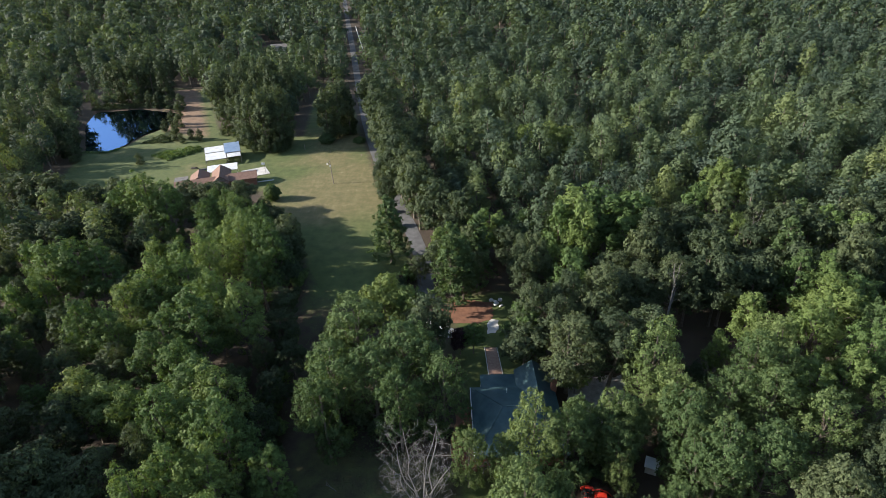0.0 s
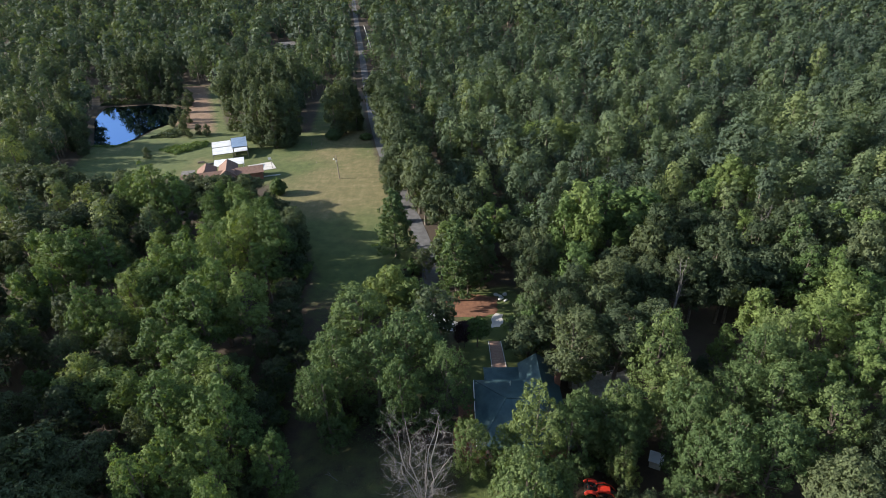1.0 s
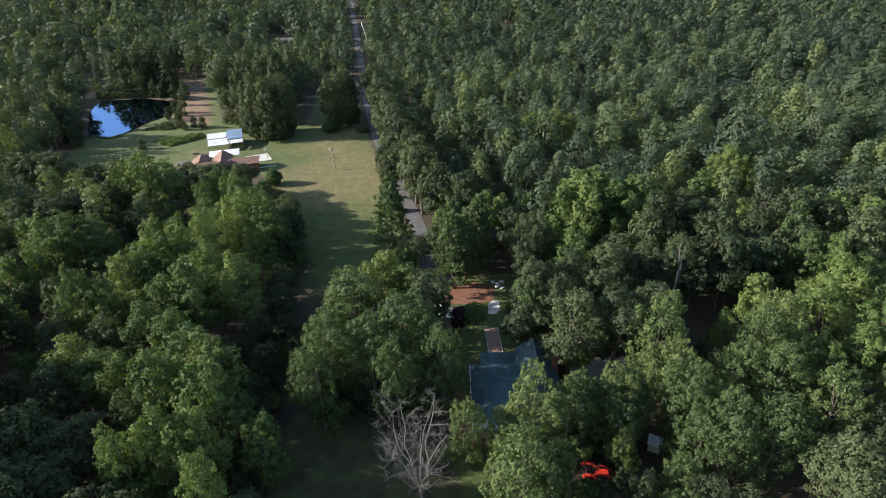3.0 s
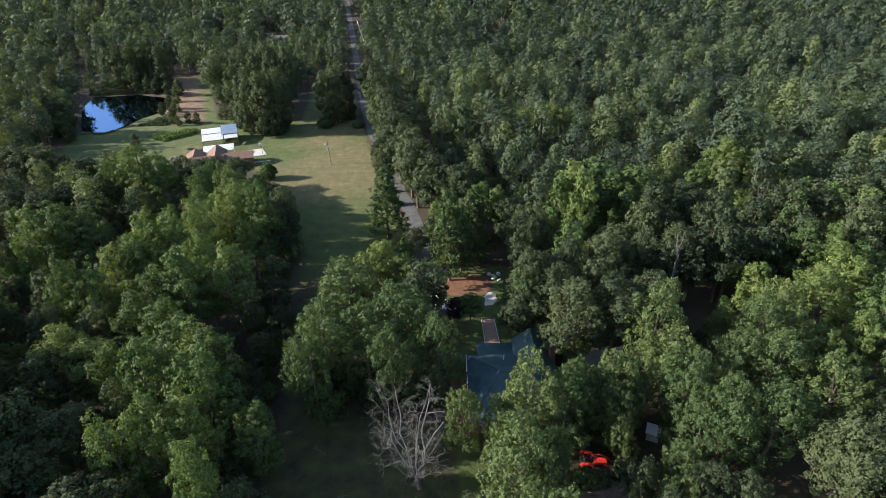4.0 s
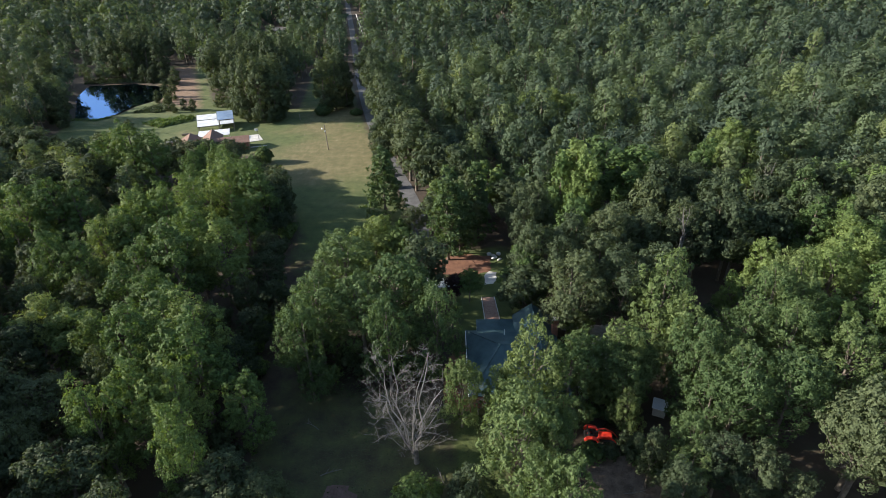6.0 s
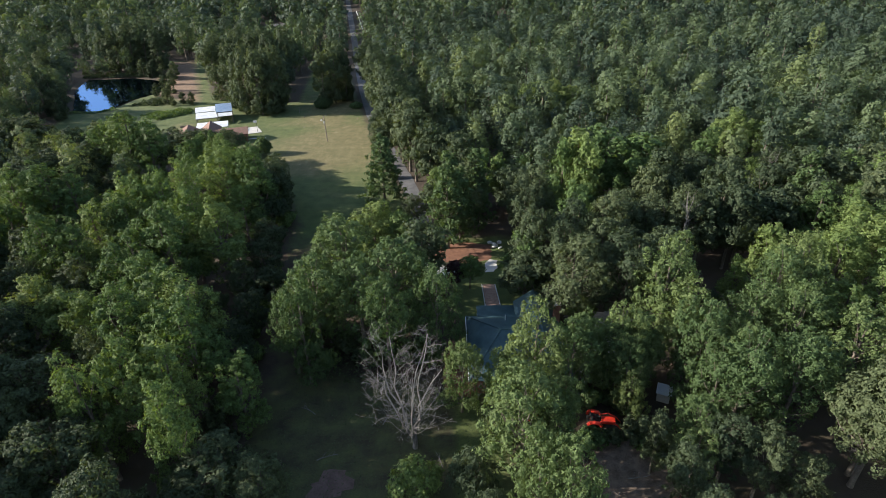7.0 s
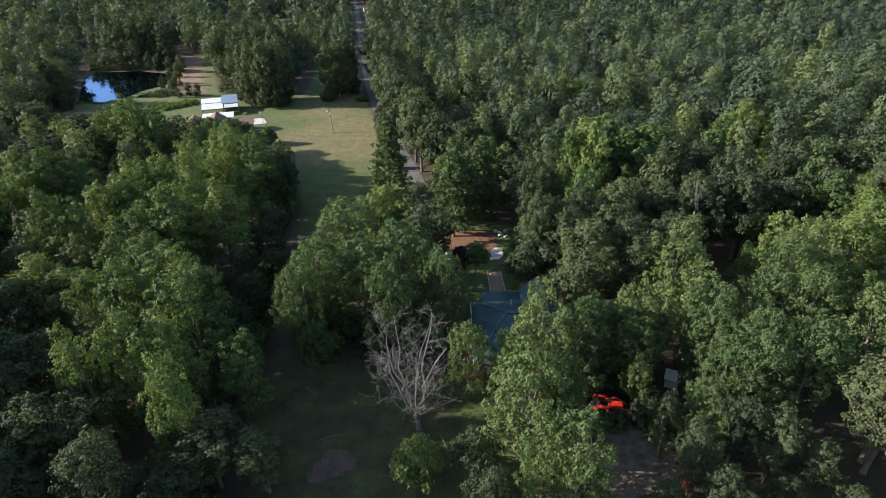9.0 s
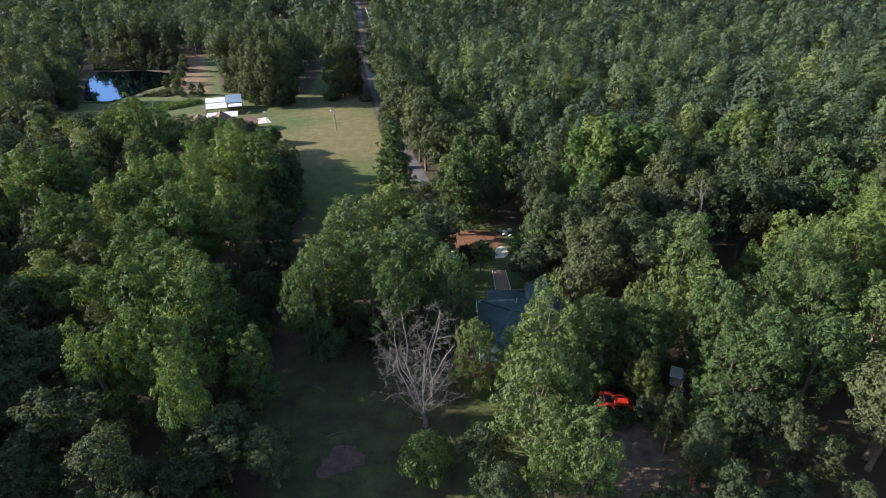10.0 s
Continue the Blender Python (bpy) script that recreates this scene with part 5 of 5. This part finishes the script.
# ---- bare trees, shrubs and weeds ----


def bare_tree(seed, height, spread, stems=5, thick=0.3, fork=0.06, depth=3):
    """A leafless tree: rising stems that fork low, side boughs along them, and fine crooked twigs."""
    rng = np.random.default_rng(seed)
    sh = Shape()

    def grow(a, d, length, r, level):
        steps = (7, 4, 3, 2)[min(level, 3)]
        end = a + d * length
        path = limb(sh, rng, a, end, r, max(r * 0.3, 0.012), (0.10, 0.12, 0.13, 0.12)[min(level, 3)], steps, (7, 5, 3, 3)[min(level, 3)])
        if level >= depth:
            return
        for k in range((10, 5, 3)[level]):
            u = rng.uniform(0.16, 1.0) if level == 0 else rng.uniform(0.2, 1.0)
            i = min(int(u * steps), steps - 1)
            at = path[i] + (path[i + 1] - path[i]) * (u * steps - i)
            side = unit(rng.normal(0, 1, 3) * np.array([1, 1, 0.5]))
            way = unit(d * 0.55 + side * 0.85 + np.array([0, 0, 0.12]))
            long = (height * rng.uniform(0.12, 0.28) * (1.3 - 0.7 * u), length * rng.uniform(0.3, 0.55), length * rng.uniform(0.35, 0.6))[level]
            grow(at, way, long, max(r * (1 - 0.65 * u) * (0.42, 0.5, 0.6)[level], 0.015), level + 1)

    tube(sh, [(0, 0, -0.3), (0.05, 0, height * fork), (0.1, 0, height * fork * 1.8)], [thick * 1.5, thick * 1.15, thick * 0.9], 9)
    for i in range(stems):
        a = i * 2 * math.pi / stems + rng.uniform(-0.4, 0.4)
        out = spread / height * (0.35 if i == 0 else rng.uniform(0.6, 1.2))
        grow(np.array([0.05, 0, height * fork]), unit(np.array([math.cos(a) * out, math.sin(a) * out, 1])), height * rng.uniform(0.78, 0.96) * (1 - 0.25 * out), thick * rng.uniform(0.42, 0.6), 0)
    return sh


def dead_tree(x, y, turn, label, *args, **kw):
    root = tagged(new("dead_tree"), label, "dead tree")
    v, q, t = bare_tree(*args, **kw).arrays()
    ob = new("trunk", array_mesh("trunk", v, q, t, grey_wood, True))
    ob.parent = root
    root.matrix_basis = stand(x, y, turn)
    return root


dead_tree(-4.5, 46.0, 20, "large leafless grey tree forking near the ground", 5, 17.2, 7.0, 7, 0.26, 0.06)
dead_tree(41.0, 84.5, 0, "bare pale snag rising out of the woods", 9, 12.6, 1.6, 3, 0.16, 0.5, 1)
dead_tree(-52.5, 101.0, 0, "thin leafless grey tree among green trees", 10, 13.5, 4.0, 5, 0.14, 0.2, 2)
dead_tree(66.0, 105.0, 0, "pale bare-limbed tree among green crowns", 12, 14.0, 2.2, 3, 0.13, 0.35, 1)
dead_tree(3.6, 54.0, 0, "small leafless tree beside the house wall", 14, 6.0, 3.0, 4, 0.09, 0.1, 2)
dead_tree(45.5, 41.5, 60, "pale dead limbs among green foliage", 15, 9.5, 3.2, 3, 0.09, 0.2, 2)


def shrub(name, x, y, height, spread, leaves, label, seed, count=900, size=0.26, category="shrub"):
    ob = tree_thing(name, cedar(seed, height, spread, count, size), leaves, label, category)
    ob.matrix_basis = stand(x, y, seed * 40)
    return ob


def small_tree(name, x, y, height, spread, leaves, label, seed, low=0.25, **k):
    k = {"clumps": 34, "leaves": 70, "size": 0.2, "subs": 4, "clump": (0.2, 0.32), "fill": 260, "limbs": 8, **k}
    ob = tree_thing(name, hardwood(seed, height, spread, low, **k), leaves, label, "tree")
    ob.matrix_basis = stand(x, y, seed * 40)
    return ob


shrub("round_cedar", -56.8, 158.6, 5.2, 2.5, leaf_pine, "dense round evergreen standing alone in the field", 1, 1600, 0.4)
shrub("dark_shrub", -36.5, 214.0, 2.4, 2.4, leaf_pine, "low dark shrub beside the road", 2, 700, 0.45)
shrub("dark_shrub", -50.0, 215.0, 4.0, 3.2, leaf_pine, "dense dark shrub under tall trees", 3, 900, 0.5)
small_tree("young_tree", 3.5, 81.4, 6.8, 2.6, leaf_gum, "young green tree on the front lawn", 81, 0.35)
small_tree("purple_plum", 1.0, 81.2, 6.0, 2.3, leaf_purple, "dark purple-leaved plum tree on the lawn", 82, 0.2)
small_tree("bright_sapling", -4.0, 38.8, 6.0, 3.3, leaf_gum, "bright green leafy sapling by the dead tree", 83, 0.05, droop=0.9, long=2.2)
small_tree("willow", 2.4, 39.4, 6.8, 3.5, leaf_oak, "grey-green drooping small willow on the lawn", 84, 0.05, size=0.16, droop=1.8, long=3.2)
small_tree("young_tree", 20.5, 70.0, 6.0, 2.4, leaf_gum, "young green tree beside the gravel lot", 85, 0.2)
shrub("plum_shrub", -11.2, 108.5, 2.6, 1.6, leaf_purple, "reddish-brown shrub beside the road", 6, 600, 0.3)


def weeds(name, poly, label, leaves, density, height, size, seed):
    """A bank of weeds and brambles, too many to count."""
    rng = np.random.default_rng(seed)
    p = np.array(poly)
    lo, hi = p.min(0), p.max(0)
    k = int((hi - lo).prod() * density)
    at = rng.uniform(lo, hi, (k, 2))
    keep = inside(poly, at[:, 0], at[:, 1])
    at = at[keep]
    hump = 0.35 + 0.65 * np.clip(signed(poly, at[:, 0], at[:, 1]) / 2.0, 0, 1)
    hill = hump * (0.7 + 0.3 * np.sin(at[:, 0] * 1.3) * np.cos(at[:, 1] * 1.1))
    z = ground_z(at[:, 0], at[:, 1]) + height * hill * rng.uniform(0.25, 1.0, len(at))
    sh = Shape()
    sprays(sh, rng, np.column_stack([at, z]), np.tile((0, 0, 1.0), (len(at), 1)), size, 2.0, -0.4, 0.8)
    v, q, t = sh.arrays()
    return tagged(new(name, array_mesh(name, v, q, t, leaves)), label, "weeds", kind="stuff")


weeds("weed_bank", [(-119, 206), (-109, 199.5), (-100.5, 209), (-102, 215), (-108, 213)], "bank of rank bright green weeds", leaf_gum, 14, 2.0, 0.45, 1)
weeds("weed_bank", [(-151, 212), (-140, 211), (-136, 214), (-137, 219), (-140.5, 213.8), (-151, 214.8)], "rough grass along the pond bank", leaf_gum, 8, 0.8, 0.35, 2)
weeds("weed_bank", [(-131, 222), (-119, 222), (-117, 230), (-126, 236)], "brushy growth beside the pond", leaf_oak, 10, 1.8, 0.45, 3)
weeds("weed_bank", [(-186, 281), (-160, 283.5), (-146, 280), (-137, 275), (-136, 281), (-150, 289), (-170, 292), (-188, 290)], "dark rushes and brush along the far pond bank", leaf_oak, 7, 1.6, 0.55, 5)
weeds("undergrowth", [(-20, 58), (-8, 56), (-4, 60), (-8, 66), (-20, 67)], "low weeds under the pecan trees", leaf_oak, 6, 0.6, 0.25, 4)


def bush_shape(seed, height, spread, count=650, size=0.3):
    rng = np.random.default_rng(seed)
    wood, green_ = Shape(), Shape()
    for i in range(4):
        a = i * 1.6
        limb(wood, rng, (0, 0, -0.1), (math.cos(a) * spread * 0.5, math.sin(a) * spread * 0.5, height * 0.6), 0.05, 0.02, 0.1, 3, 4)
    for i in range(6):
        a, r = i * 2.4, spread * (0.0 if i == 0 else 0.55)
        c = np.array([math.cos(a) * r, math.sin(a) * r, height * (0.62 if i == 0 else rng.uniform(0.3, 0.5))])
        lobe(green_, rng, c, spread * rng.uniform(0.42, 0.58), (0, 0, 0.6), count // 6, size, 1, 1.0)
    return wood, green_


for i in range(3):
    proto("bush", "understory_bush", bush_shape(400 + i, 3.2, 2.0), (leaf_oak, leaf_gum, leaf_oak)[i], "leafy green bush at the edge of the woods", "shrub", "edge bushes")
rng = np.random.default_rng(77)
spots = rng.uniform((-60, 30), (14, 150), (2600, 2))
edge_gap = signed(CLEARING, spots[:, 0], spots[:, 1])
ok = (edge_gap < -0.3) & (edge_gap > -3.2) & (signed(YARD, spots[:, 0], spots[:, 1]) < -1.0) & (signed(WORKYARD, spots[:, 0], spots[:, 1]) < -1.5) & (reach(ROAD, spots[:, 0], spots[:, 1]) > 3.5)
ok &= (spots[:, 1] > 41) | (spots[:, 0] < -24)
ok &= ~((spots[:, 0] > 1) & (spots[:, 0] < 18) & (spots[:, 1] > 52) & (spots[:, 1] < 75))
placed_bushes = []
for x, y in spots[ok]:
    if all(math.hypot(x - a, y - b2) > 2.7 for a, b2 in placed_bushes) and len(placed_bushes) < 75:
        placed_bushes.append((x, y))
        plant("bush", int(rng.integers(9)), x, y, rng.uniform(0, 360), rng.uniform(0.6, 1.25), rng.uniform(0.8, 1.3))

for i, (x, y, size) in enumerate(((16.6, 53.0, 0.75), (18.9, 53.3, 0.75), (21.2, 52.7, 0.75), (23.0, 51.6, 0.75), (17.3, 46.4, 0.85), (19.6, 46.6, 0.7), (22.6, 47.2, 1.0), (24.0, 45.0, 0.95))):
    plant("bush", i, x, y, 70 * i, size, 0.95)

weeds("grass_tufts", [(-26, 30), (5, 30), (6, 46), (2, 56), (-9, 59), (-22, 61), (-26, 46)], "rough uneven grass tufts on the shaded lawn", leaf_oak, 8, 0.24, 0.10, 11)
weeds("grass_tufts", [(-38, 64), (-27, 64), (-26, 84), (-19, 98), (-14, 118), (-38, 118), (-37, 96), (-33, 80)], "rough uneven grass tufts between the woods", leaf_gum, 2.5, 0.22, 0.14, 12)


def fallen_branch(x, y, turn, long, seed):
    root = tagged(new("fallen_branch"), "bare grey fallen branch lying on the ground", "branch", "fallen branches")
    rng = np.random.default_rng(seed)
    sh = Shape()
    path = limb(sh, rng, (-long / 2, 0, 0.12), (long / 2, 0, 0.14), 0.07, 0.025, 0.05, 4, 5)
    for i in range(5):
        at = path[1 + i % 3]
        limb(sh, rng, at, at + np.array([rng.uniform(0.2, 0.9), rng.uniform(-0.8, 0.8), rng.uniform(0.0, 0.35)]), 0.03, 0.01, 0.08, 2, 4)
    v, q, t = sh.arrays()
    ob = new("limb", array_mesh("limb", v, q, t, grey_wood, True))
    ob.parent = root
    root.matrix_basis = pose(x, y, 0, 0, 0, turn)


for x, y, turn, long, seed in ((-15, 44.5, 20, 2.6, 1), (-8.5, 50.5, 70, 2.0, 2), (-19, 52, 150, 2.4, 3), (-1.5, 44, 110, 2.2, 4), (21.5, 41.5, 10, 2.8, 5), (18.5, 38.5, 80, 2.2, 6)):
    fallen_branch(x, y, turn, long, seed)
